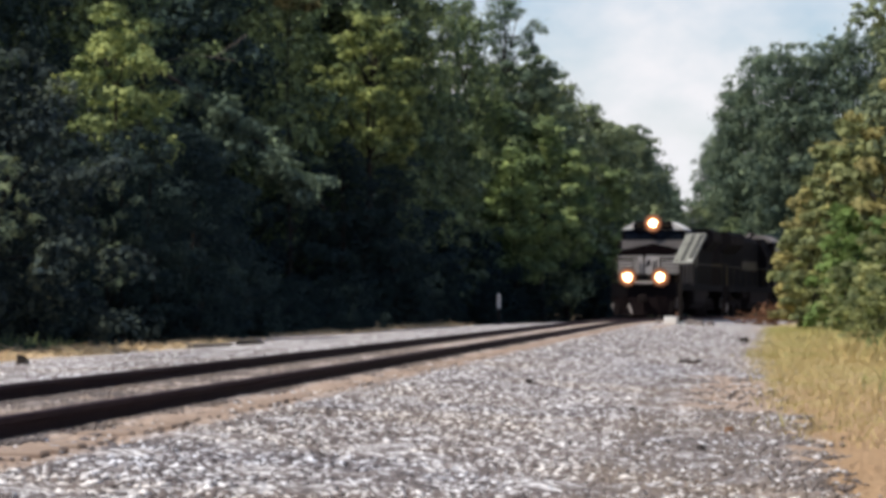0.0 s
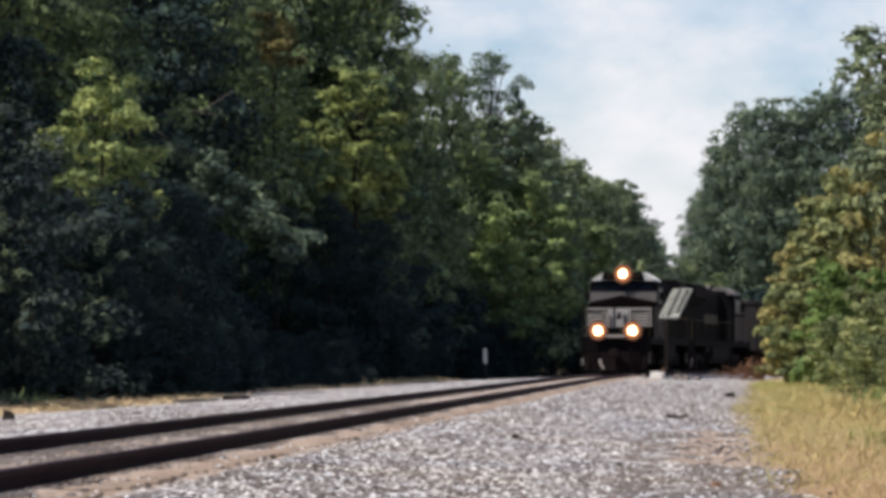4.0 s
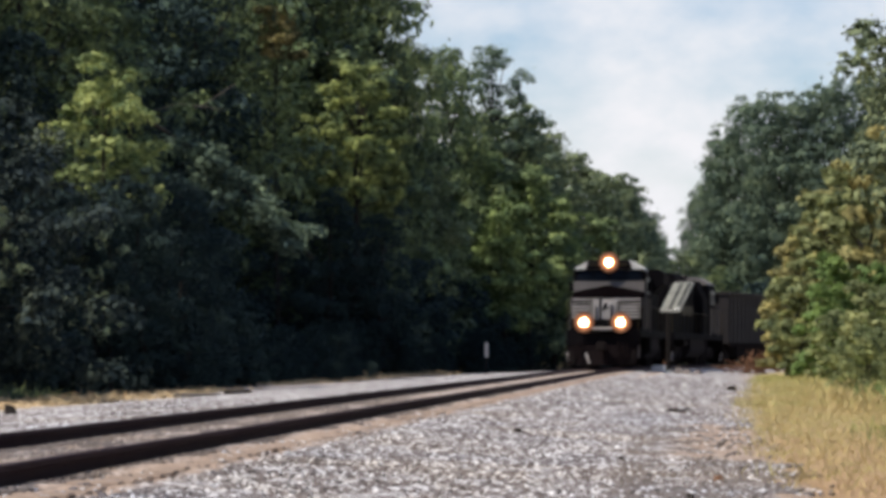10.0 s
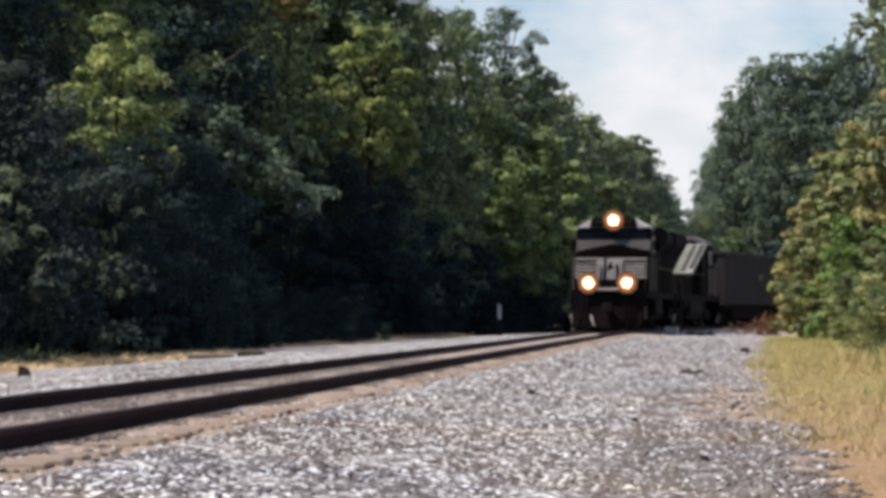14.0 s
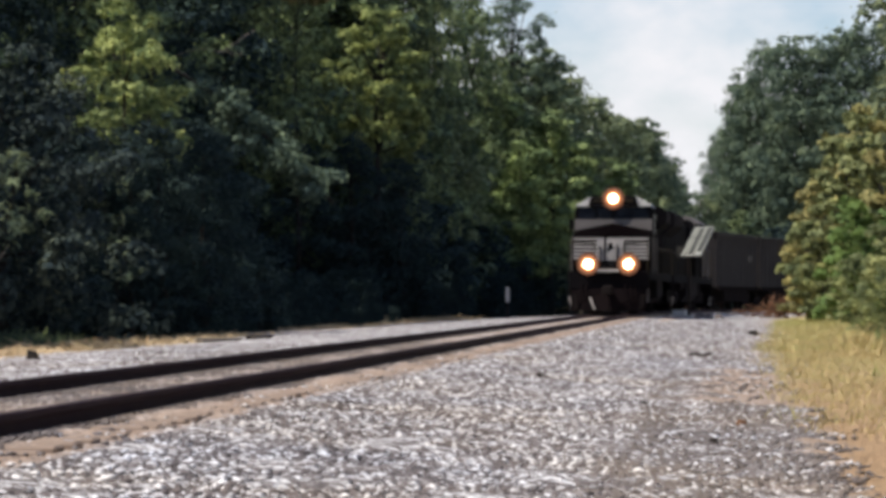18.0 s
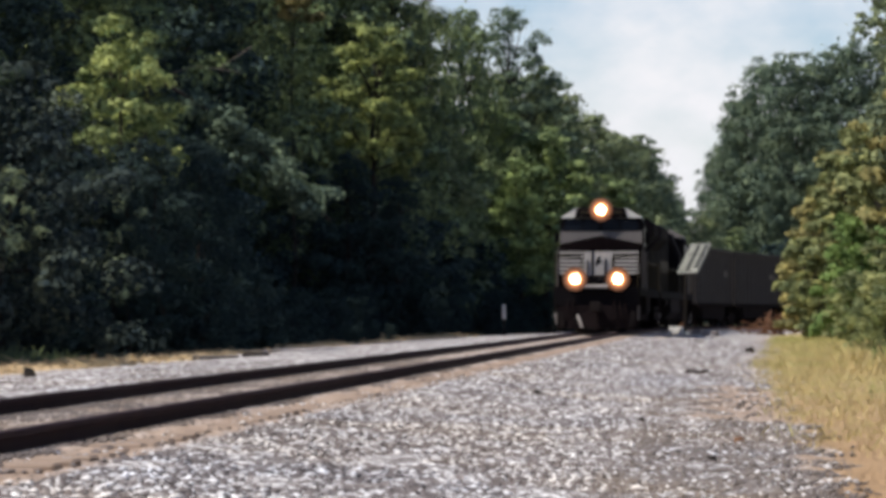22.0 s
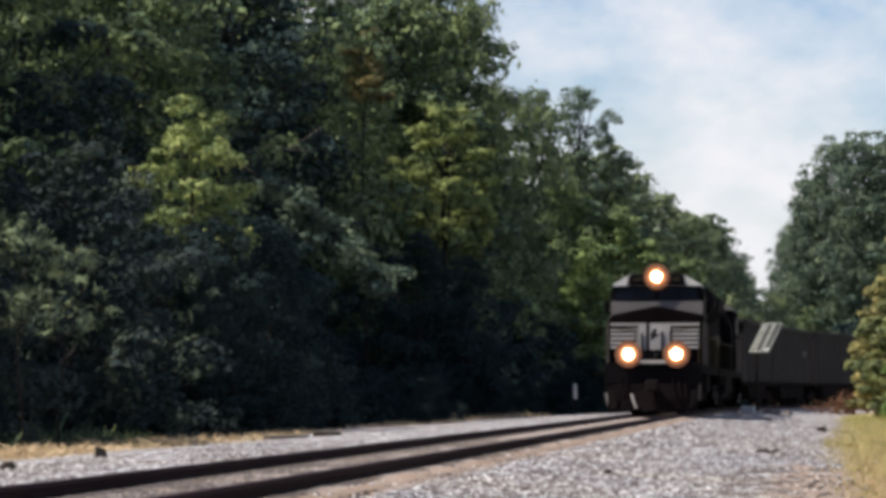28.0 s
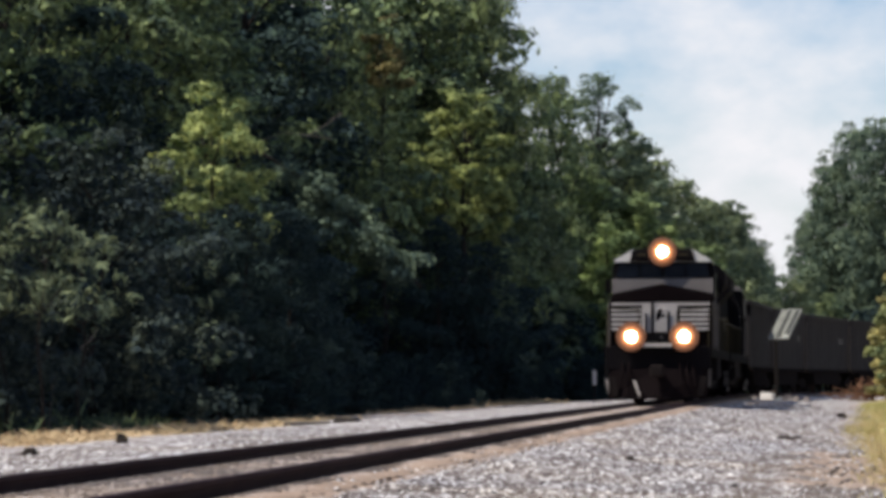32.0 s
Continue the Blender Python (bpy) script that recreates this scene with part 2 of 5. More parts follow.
MAT["panel_frame"] = painted("panel_frame", (0.36, 0.37, 0.34), (0.26, 0.26, 0.25), 0.6, 0.2)
m, nd, lk, b = material("cab_glass", 0.08)
b.inputs["Base Color"].default_value = (0.010, 0.014, 0.024, 1)
b.inputs["Specular IOR Level"].default_value = 0.35
MAT["cab_glass"] = m


m, nd, lk, b = material("side_glass", 0.3)
b.inputs["Base Color"].default_value = (0.016, 0.018, 0.022, 1)
b.inputs["Specular IOR Level"].default_value = 0.05
MAT["side_glass"] = m


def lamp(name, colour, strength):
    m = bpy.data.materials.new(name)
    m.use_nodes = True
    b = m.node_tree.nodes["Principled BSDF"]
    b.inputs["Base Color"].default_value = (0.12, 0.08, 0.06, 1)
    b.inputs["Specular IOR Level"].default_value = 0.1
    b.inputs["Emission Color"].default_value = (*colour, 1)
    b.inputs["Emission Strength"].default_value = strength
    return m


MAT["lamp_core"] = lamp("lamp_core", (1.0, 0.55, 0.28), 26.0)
# dimming orange rings that paint the lamps' halo into emission
MAT["lamp_halo_inner"] = lamp("lamp_halo_inner", (1.0, 0.40, 0.16), 1.7)
MAT["lamp_halo_mid"] = lamp("lamp_halo_mid", (1.0, 0.34, 0.12), 0.55)
MAT["lamp_halo_outer"] = lamp("lamp_halo_outer", (1.0, 0.32, 0.11), 0.12)

# ballast stones
m, nd, lk, b = material("ballast_stone", 0.95)
b.inputs["Specular IOR Level"].default_value = 0.08
g = nd.new("ShaderNodeNewGeometry")
r = nd.new("ShaderNodeValToRGB")
for el, p, c in zip([*r.color_ramp.elements, r.color_ramp.elements.new(0.45), r.color_ramp.elements.new(0.8)], (0.0, 1.0, 0.15, 0.6),
                    ((0.075, 0.067, 0.067), (0.208, 0.183, 0.176), (0.182, 0.160, 0.154), (0.195, 0.171, 0.165))):
    el.position, el.color = p, (*c, 1)
lk.new(g.outputs["Random Per Island"], r.inputs["Fac"])
grain, f = noise_ramp(nd, lk, 40.0, [(0.3, (0.82, 0.82, 0.82)), (0.7, (1.08, 1.08, 1.08))])
dust, _ = noise_ramp(nd, lk, 0.3, [(0.35, (0.94, 0.96, 1.02)), (0.65, (1.10, 1.03, 0.94))], 5.0)
lk.new(mix(nd, lk, 1.0, mix(nd, lk, 1.0, r.outputs["Color"], grain, "MULTIPLY"), dust, "MULTIPLY"), b.inputs["Base Color"])
bump(nd, lk, b, f, 0.3, 0.006)
MAT["stone"] = m
m = m.copy()
m.name = "dusty_stone"
for el, c in zip([n for n in m.node_tree.nodes if n.type == "VALTORGB"][0].color_ramp.elements, ((0.13, 0.112, 0.099), (0.20, 0.174, 0.157), (0.225, 0.197, 0.178), (0.25, 0.22, 0.20))):
    el.color = (*c, 1)
MAT["dusty_stone"] = m

# blades of grass: straw to green over the ground
def grassy(name, straw, green, lo, hi, near=1e5, far=2e5):
    m, nd, lk, b = material(name, 0.7)
    g = nd.new("ShaderNodeNewGeometry")
    c, _ = noise_ramp(nd, lk, 0.28, [(lo, straw), (hi, green)], 4.0)
    tc = nd.new("ShaderNodeTexCoord")
    sy = nd.new("ShaderNodeSeparateXYZ")
    lk.new(tc.outputs["Object"], sy.inputs["Vector"])
    along = nd.new("ShaderNodeMapRange")
    along.inputs["From Min"].default_value, along.inputs["From Max"].default_value = near, far
    lk.new(sy.outputs["Y"], along.inputs["Value"])
    c = mix(nd, lk, along.outputs["Result"], c, green)
    r = nd.new("ShaderNodeValToRGB")
    r.color_ramp.elements[0].color, r.color_ramp.elements[1].color = (0.82, 0.82, 0.78, 1), (1.14, 1.12, 1.06, 1)
    lk.new(g.outputs["Random Per Island"], r.inputs["Fac"])
    lk.new(mix(nd, lk, 1.0, c, r.outputs["Color"], "MULTIPLY"), b.inputs["Base Color"])
    return m


MAT["verge_grass"] = grassy("verge_grass", (0.58, 0.46, 0.23), (0.44, 0.46, 0.17), 0.46, 0.74, 85.0, 160.0)
MAT["straw"] = grassy("straw", (0.72, 0.545, 0.33), (0.48, 0.38, 0.20), 0.5, 0.8)

# the ground: gravel by the track, straw and dirt on its far side, dry grass on the near side
m, nd, lk, b = material("ground", 0.95)
b.inputs["Specular IOR Level"].default_value = 0.08
at = nd.new("ShaderNodeAttribute")
at.attribute_name = "across"
c = nd.new("ShaderNodeTexCoord")
wob, wf = noise_ramp(nd, lk, 0.7, [(0.0, (0, 0, 0)), (1.0, (1, 1, 1))], 5.0, c.outputs["Object"])
vo = nd.new("ShaderNodeTexVoronoi")
vo.inputs["Scale"].default_value = 17.0
lk.new(c.outputs["Object"], vo.inputs["Vector"])
sep = nd.new("ShaderNodeSeparateColor")
lk.new(vo.outputs["Color"], sep.inputs["Color"])
gr = nd.new("ShaderNodeValToRGB")
for el, p, cc in zip([*gr.color_ramp.elements, gr.color_ramp.elements.new(0.5)], (0, 1, 0.5), ((0.18, 0.158, 0.152), (0.235, 0.207, 0.198), (0.215, 0.189, 0.181))):
    el.position, el.color = p, (*cc, 1)
lk.new(sep.outputs["Red"], gr.inputs["Fac"])
patch, _ = noise_ramp(nd, lk, 0.35, [(0.3, (0.88, 0.87, 0.86)), (0.7, (1.08, 1.07, 1.08))], 4.0, c.outputs["Object"])
gravel = mix(nd, lk, 1.0, gr.outputs["Color"], patch, "MULTIPLY")
dirt, df = noise_ramp(nd, lk, 3.0, [(0.25, (0.355, 0.258, 0.195)), (0.75, (0.48, 0.37, 0.29))], 8.0, c.outputs["Object"])
turf, _ = noise_ramp(nd, lk, 0.45, [(0.3, (0.45, 0.33, 0.17)), (0.52, (0.44, 0.36, 0.17)), (0.72, (0.32, 0.31, 0.12))], 6.0, c.outputs["Object"])
sy = nd.new("ShaderNodeSeparateXYZ")
lk.new(c.outputs["Object"], sy.inputs["Vector"])
along = nd.new("ShaderNodeMapRange")
along.inputs["From Min"].default_value, along.inputs["From Max"].default_value = 26.0, 75.0
lk.new(sy.outputs["Y"], along.inputs["Value"])
bare, _ = noise_ramp(nd, lk, 1.5, [(0.3, (0.36, 0.235, 0.135)), (0.7, (0.44, 0.30, 0.175))], 6.0, c.outputs["Object"])
turf = mix(nd, lk, along.outputs["Result"], bare, turf)
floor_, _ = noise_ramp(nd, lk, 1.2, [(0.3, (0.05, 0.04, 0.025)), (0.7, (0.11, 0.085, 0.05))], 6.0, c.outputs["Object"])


def zone(lo, hi, wobble=1.6):
    """1 between lo and hi across the track, with an uneven edge."""
    ad = nd.new("ShaderNodeMath")
    ad.operation = "MULTIPLY_ADD"
    lk.new(wf, ad.inputs[0])
    ad.inputs[1].default_value, ad.inputs[2].default_value = wobble, -wobble / 2
    s = nd.new("ShaderNodeMath")
    s.operation = "ADD"
    lk.new(ad.outputs[0], s.inputs[0])
    lk.new(at.outputs["Fac"], s.inputs[1])
    mr = nd.new("ShaderNodeMapRange")
    mr.inputs["From Min"].default_value, mr.inputs["From Max"].default_value = lo, hi
    lk.new(s.outputs[0], mr.inputs["Value"])
    return mr.outputs["Result"]


col = mix(nd, lk, zone(0.9, 1.1, 0.3), mix(nd, lk, 0.55, gravel, dirt), dirt)              # sandy strip beside the near rail
col = mix(nd, lk, zone(1.28, 1.5, 0.5), col, gravel)
col = mix(nd, lk, zone(-0.7, -0.95, 0.2), col, gravel)
col = mix(nd, lk, zone(4.5, 5.6, 2.6), col, mix(nd, lk, 0.8, gravel, dirt))
fringe = nd.new("ShaderNodeMapRange")                    # bare dirt breaks into the gravel here
fringe.interpolation_type = "SMOOTHSTEP"
fringe.inputs["From Min"].default_value, fringe.inputs["From Max"].default_value = 12.0, 6.0
off = nd.new("ShaderNodeMath")
off.operation = "SUBTRACT"
off.inputs[1].default_value = 41.0
lk.new(sy.outputs["Y"], off.inputs[0])
off2 = nd.new("ShaderNodeMath")
off2.operation = "ABSOLUTE"
lk.new(off.outputs[0], off2.inputs[0])
lk.new(off2.outputs[0], fringe.inputs["Value"])
col = mix(nd, lk, mix(nd, lk, 1.0, fringe.outputs["Result"], zone(4.1, 4.5, 1.0), "MULTIPLY"), col, mix(nd, lk, 0.88, gravel, dirt))
col = mix(nd, lk, zone(5.1, 5.5, 0.9), col, turf)
litter, _ = noise_ramp(nd, lk, 0.22, [(0.36, (0.1, 0.1, 0.1)), (0.62, (0.85, 0.85, 0.85))], 5.0, c.outputs["Object"])
col = mix(nd, lk, zone(-5.5, -9.5, 5.0), col, mix(nd, lk, litter, gravel, dirt))
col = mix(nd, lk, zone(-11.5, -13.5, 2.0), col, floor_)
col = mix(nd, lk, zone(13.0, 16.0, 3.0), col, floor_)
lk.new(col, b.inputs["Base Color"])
bump(nd, lk, b, vo.outputs["Distance"], 0.9, 0.04)
MAT["ground"] = m


# ================= mesh tools =================
class Shape:
    """Collects boxes, prisms, tubes and plates into one mesh."""

    def __init__(self):
        self.v, self.f = [], []

    def add(self, verts, faces):
        n = len(self.v)
        self.v += [tuple(p) for p in verts]
        self.f += [tuple(i + n for i in f) for f in faces]
        return self

    def box(self, x0, x1, y0, y1, z0, z1, cham=0.0):
        """A box; cham cuts its upright and lying edges."""
        if cham <= 0:
            vs = [(x, y, z) for z in (z0, z1) for y in (y0, y1) for x in (x0, x1)]
            return self.add(vs, [(0, 2, 3, 1), (4, 5, 7, 6), (0, 1, 5, 4), (1, 3, 7, 5), (3, 2, 6, 7), (2, 0, 4, 6)])
        bm = bmesh.new()
        bmesh.ops.create_cube(bm, size=1)
        for v in bm.verts:
            v.co = Vector(((x0 + x1) / 2 + v.co.x * (x1 - x0), (y0 + y1) / 2 + v.co.y * (y1 - y0), (z0 + z1) / 2 + v.co.z * (z1 - z0)))
        bmesh.ops.bevel(bm, geom=bm.edges[:], offset=cham, segments=1, affect="EDGES")
        bm.verts.index_update()
        self.add([v.co for v in bm.verts], [[v.index for v in f.verts] for f in bm.faces])
        bm.free()
        return self

    def prism(self, outline, a, b, axis="y"):
        """An outline drawn out along an axis from a to b: (x, z) along y, (y, z) along x, (x, y) along z."""
        n = len(outline)
        put = {"y": lambda p, q: (p[0], q, p[1]), "x": lambda p, q: (q, p[0], p[1]), "z": lambda p, q: (p[0], p[1], q)}[axis]
        vs = [put(p, a) for p in outline] + [put(p, b) for p in outline]
        return self.add(vs, [tuple(range(n))[::-1], tuple(range(n, 2 * n))] + [(i, (i + 1) % n, n + (i + 1) % n, n + i) for i in range(n)])

    def loft(self, rings):
        """Rings of equal length, skinned and capped."""
        n = len(rings[0])
        vs = [p for r in rings for p in r]
        fs = [tuple(range(n))[::-1], tuple(range(len(vs) - n, len(vs)))]
        for k in range(len(rings) - 1):
            fs += [(k * n + i, k * n + (i + 1) % n, (k + 1) * n + (i + 1) % n, (k + 1) * n + i) for i in range(n)]
        return self.add(vs, fs)

    def tube(self, p, q, r0, r1=None, n=8):
        p, q = Vector(p), Vector(q)
        r1 = r0 if r1 is None else r1
        d = (q - p).normalized()
        a = d.cross(Vector((0, 0, 1)) if abs(d.z) < 0.9 else Vector((1, 0, 0))).normalized()
        c = d.cross(a)
        ring = lambda o, r: [o + (a * math.cos(2 * math.pi * i / n) + c * math.sin(2 * math.pi * i / n)) * r for i in range(n)]
        return self.loft([ring(p, r0), ring(q, r1)])

    def pipe(self, pts, r, n=6):
        for p, q in zip(pts[:-1], pts[1:]):
            self.tube(p, q, r, r, n)
        return self

    def mesh(self, name, mat):
        me = bpy.data.meshes.new(name)
        me.from_pydata(self.v, [], self.f)
        me.materials.append(MAT[mat])
        bm = bmesh.new()
        bm.from_mesh(me)
        bmesh.ops.recalc_face_normals(bm, faces=bm.faces)
        bm.to_mesh(me)
        bm.free()
        return me


def part(name, shape, mat, parent, label="", at=None):
    """One mesh object under a thing or a part."""
    ob = new(name, shape.mesh(name, mat) if isinstance(shape, Shape) else shape)
    ob.parent = parent
    if at is not None:
        ob.matrix_basis = at
    return tagged(ob, label)


def thing(name, label, category, group="", at=None):
    ob = tagged(new(name), label, category, group)
    ob.empty_display_size = 0.3
    if at is not None:
        ob.matrix_basis = at
    return ob


def quick_mesh(name, verts, faces, mat, counts=None):
    """A large mesh from arrays of equal faces."""
    me = bpy.data.meshes.new(name)
    k = faces.shape[1]
    me.vertices.add(len(verts))
    me.vertices.foreach_set("co", np.ascontiguousarray(verts, np.float32).ravel())
    me.loops.add(faces.size)
    me.loops.foreach_set("vertex_index", np.ascontiguousarray(faces, np.int32).ravel())
    me.polygons.add(len(faces))
    me.polygons.foreach_set("loop_start", np.arange(0, faces.size, k, dtype=np.int32))
    me.polygons.foreach_set("loop_total", np.full(len(faces), k, np.int32))
    me.update(calc_edges=True)
    me.materials.append(MAT[mat])
    return me


# ================= ground and track =================
def build_ground():
    us = np.unique(np.concatenate([[-3000, -1200, -500, -220, -120, -80, -60], np.arange(-44, -14, 5), np.arange(-14, -2, 0.75), np.arange(-2, 6.4, 0.2),
                                   np.arange(6.5, 16, 0.8), [18, 22, 28, 36, 50, 80, 140, 300, 700, 1500, 3000]]))
    ys = np.unique(np.concatenate([[-400, -150, -60, -30], np.arange(-20, 12, 4), np.arange(12, 90, 0.6), np.arange(90, 260, 2.5), np.arange(260, 700, 20),
                                   [800, 1000, 1400, 2000, 3000, 4500]]))
    U, Y = np.meshgrid(us, ys)
    X = centre_x(Y) + U
    rng = np.random.default_rng(3)
    Z = ground_z(X, Y)
    rough = np.where((abs(U) > 0.95) & (abs(U) < 60) & (Y > -20) & (Y < 300), 0.016, 0.004)
    Z = Z + rng.normal(0, 1, Z.shape) * np.clip(rough, 0, 0.016)
    nu, ny = len(us), len(ys)
    i = (np.arange(ny - 1)[:, None] * nu + np.arange(nu - 1)[None]).ravel()
    me = quick_mesh("ground", np.stack([X, Y, Z], -1).reshape(-1, 3), np.stack([i, i + 1, i + nu + 1, i + nu], 1), "ground")
    at_ = me.attributes.new("across", "FLOAT", "POINT")
    at_.data.foreach_set("value", (U - np.where(U > 2, edge_shift(Y), 0)).astype(np.float32).ravel())
    me.polygons.foreach_set("use_smooth", np.ones(len(me.polygons), bool))
    tagged(new("ground", me), "pale grey gravel, tan dirt and dry grass beside the railway", "ground", kind="structure")


build_ground()

RAIL_OUTLINE = [(-0.076, -0.172), (0.076, -0.172), (0.076, -0.160), (0.016, -0.142), (0.009, -0.125), (0.009, -0.055), (0.036, -0.040), (0.037, -0.008),
                (0.030, 0.0), (-0.030, 0.0), (-0.037, -0.008), (-0.036, -0.040), (-0.009, -0.055), (-0.009, -0.125), (-0.016, -0.142), (-0.076, -0.160)]


def build_rails():
    track = tagged(new("track"), "single railway track of dark rusty rails in grey ballast", "railway track", kind="structure")
    for side in (-1, 1):
        rings = []
        for s in [*range(-40, 100, 10), *range(100, 340, 3)]:
            x, y, h = on_track(s)
            rings.append([(x + (side * 0.7535 + px) * math.cos(h), y - (side * 0.7535 + px) * math.sin(h), pz) for px, pz in RAIL_OUTLINE])
        part("rail", Shape().loft(rings), "rail_steel", track, "dark rusty steel rail")
    tie = Shape().box(-1.28, 1.28, -0.115, 0.115, -0.33, -0.143, 0.012).mesh("tie", "tie_wood")
    plate = Shape().box(-0.17, 0.17, -0.09, 0.09, -0.150, -0.136).mesh("tie_plate", "rail_steel")
    rng = random.Random(5)
    for k in range(250):
        s = 13 + k * 0.52
        x, y, h = on_track(s)
        ob = part("tie", tie, "", track, at=pose(x, y, rng.uniform(0.006, 0.022), 0, 0, -math.degrees(h) + rng.uniform(-1, 1)))
        if k < 150:
            for side in (-1, 1):
                part("tie_plate", plate, "", ob, at=pose(side * 0.7535, 0, 0.0))


def stones(name, n, ulo, uhi, ylo, yhi, size, seed, label, power=1.0, lift=0.0, mat="stone"):
    """Loose stones strewn over the ground, each with its own uneven shape."""
    rng = np.random.default_rng(seed)
    y = ylo + (yhi - ylo) * rng.random(n) ** power
    u = rng.uniform(ulo, uhi, n)
    ragged = rng.normal(0, 0.16, n) + 0.05 * np.sin(y * 0.83) + 0.03 * np.sin(y * 2.1 + 1.0)      # the verge side thins out unevenly
    u = np.where(u > 4.5, u + ragged * np.clip((u - 4.5) / 0.6, 0, 1), u)
    u = np.where(u > 2, u * (1 + edge_shift(y) / 5.4), u)
    keep = ~((u > 4.30 + 0.30 * np.sin(y * 1.3) + 0.004 * (y - 41) ** 2) & (abs(y - 41) < 8) & (rng.random(n) < 0.93))     # bare dirt at the gravel's edge
    u, y = u[keep], y[keep]
    n = len(u)
    x = centre_x(y) + u
    z = ground_z(x, y) + lift
    base = np.array([(1, 0, 0), (0, 1, 0), (-1, 0, 0), (0, -1, 0), (0, 0, 1), (0, 0, -1)], float)
    tris = np.array([(0, 1, 4), (1, 2, 4), (2, 3, 4), (3, 0, 4), (1, 0, 5), (2, 1, 5), (3, 2, 5), (0, 3, 5)])
    r = size * np.exp(np.clip(rng.normal(0, 0.22, n), -0.6, 0.4))
    sc = np.stack([r * rng.uniform(0.7, 1.25, n), r * rng.uniform(0.7, 1.25, n), r * rng.uniform(0.32, 0.48, n)], 1)
    p = base[None] * sc[:, None] * rng.uniform(0.8, 1.15, (n, 6, 1)) + rng.normal(0, 0.08, (n, 6, 3)) * r[:, None, None]
    a, t = rng.uniform(0, 6.283, n), rng.normal(0, 0.13, n)
    ca, sa, ct, st = np.cos(a), np.sin(a), np.cos(t), np.sin(t)
    X, Y, Z = p[..., 0], p[..., 1], p[..., 2]
    Y, Z = Y * ct[:, None] - Z * st[:, None], Y * st[:, None] + Z * ct[:, None]
    X, Y = X * ca[:, None] - Y * sa[:, None], X * sa[:, None] + Y * ca[:, None]
    P = np.stack([X + x[:, None], Y + y[:, None], Z + (z + r * 0.05)[:, None]], -1)
    F = (tris[None] + (np.arange(n) * 6)[:, None, None]).reshape(-1, 3)
    me = quick_mesh(name, P.reshape(-1, 3), F, mat)
    me.polygons.foreach_set("use_smooth", np.ones(len(me.polygons), bool))
    return tagged(new(name, me), label, "gravel", kind="stuff")


def blades(name, n, ulo, uhi, ylo, yhi, height, width, mat, seed, label, power=1.0, clump=0.0, lean=0.35, patch=0.0):
    """Grass blades, narrow bent triangles, in loose tufts."""
    rng = np.random.default_rng(seed)
    m = max(1, n // 9)
    y = ylo + (yhi - ylo) * rng.random(m) ** power
    u = rng.uniform(ulo, uhi, m)
    if patch:        # tufts keep to patches along the track
        y = y + patch * np.sin(y / patch * 1.9) * 0.5
        ok = np.sin(y * 6.283 / patch) + np.sin(y * 2.9 / patch + 1.0) > -0.2
        y, u = y[ok], u[ok]
        m = len(y)
    k = rng.integers(0, m, n)
    big = np.exp(rng.normal(0, 0.35, m))[k]
    y, u = y[k] + rng.normal(0, 0.09 + clump, n), u[k] + rng.normal(0, 0.07 + clump, n)
    x = centre_x(y) + u + np.where(u > 2, edge_shift(y), 0)
    z = ground_z(x, y) - 0.01
    h = height * big * rng.uniform(0.5, 1.2, n)
    a = rng.uniform(0, 6.283, n)
    w = width * rng.uniform(0.7, 1.3, n)
    dx, dy = np.cos(a) * w, np.sin(a) * w
    lx, ly = rng.normal(0, lean, n) * h, rng.normal(0, lean, n) * h
    P = np.stack([np.stack([x - dx, y - dy, z], -1), np.stack([x + dx, y + dy, z], -1),
                  np.stack([x + lx * 0.4 + dx * 0.7, y + ly * 0.4 + dy * 0.7, z + h * 0.6], -1), np.stack([x + lx, y + ly, z + h], -1)], 1)
    F = np.arange(n * 4).reshape(n, 4)
    return tagged(new(name, quick_mesh(name, P.reshape(-1, 3), F, mat)), label, "grass", kind="stuff")


# ================= trees =================
def leaf_blades(rng, c, nrm, size, slim=0.55):
    """Small leaves, each a bent four-sided blade, at the places c with about the normals given."""
    n = len(c)
    nrm = nrm / np.linalg.norm(nrm, axis=1)[:, None]
    t = np.cross(nrm, rng.normal(0, 1, (n, 3)))
    t /= np.linalg.norm(t, axis=1)[:, None]
    b_ = np.cross(nrm, t)
    L = size * np.exp(rng.normal(0, 0.28, n))[:, None]
    P = np.stack([c - t * L, c + b_ * L * slim + nrm * L * 0.12, c + t * L - nrm * L * 0.2, c - b_ * L * slim + nrm * L * 0.12], 1)
    return P.reshape(-1, 3), np.arange(n * 4).reshape(n, 4)


def leaves(rng, centres, radii, per, size):
    """Leaves thickly set round the given places."""
    n = len(centres) * per
    k = np.repeat(np.arange(len(centres)), per)
    away = rng.normal(0, 0.52, (n, 3))
    return leaf_blades(rng, centres[k] + away * radii[k][:, None], rng.normal(0, 0.8, (n, 3)) + np.array([0, 0, 0.45]) + away * 0.3, size)


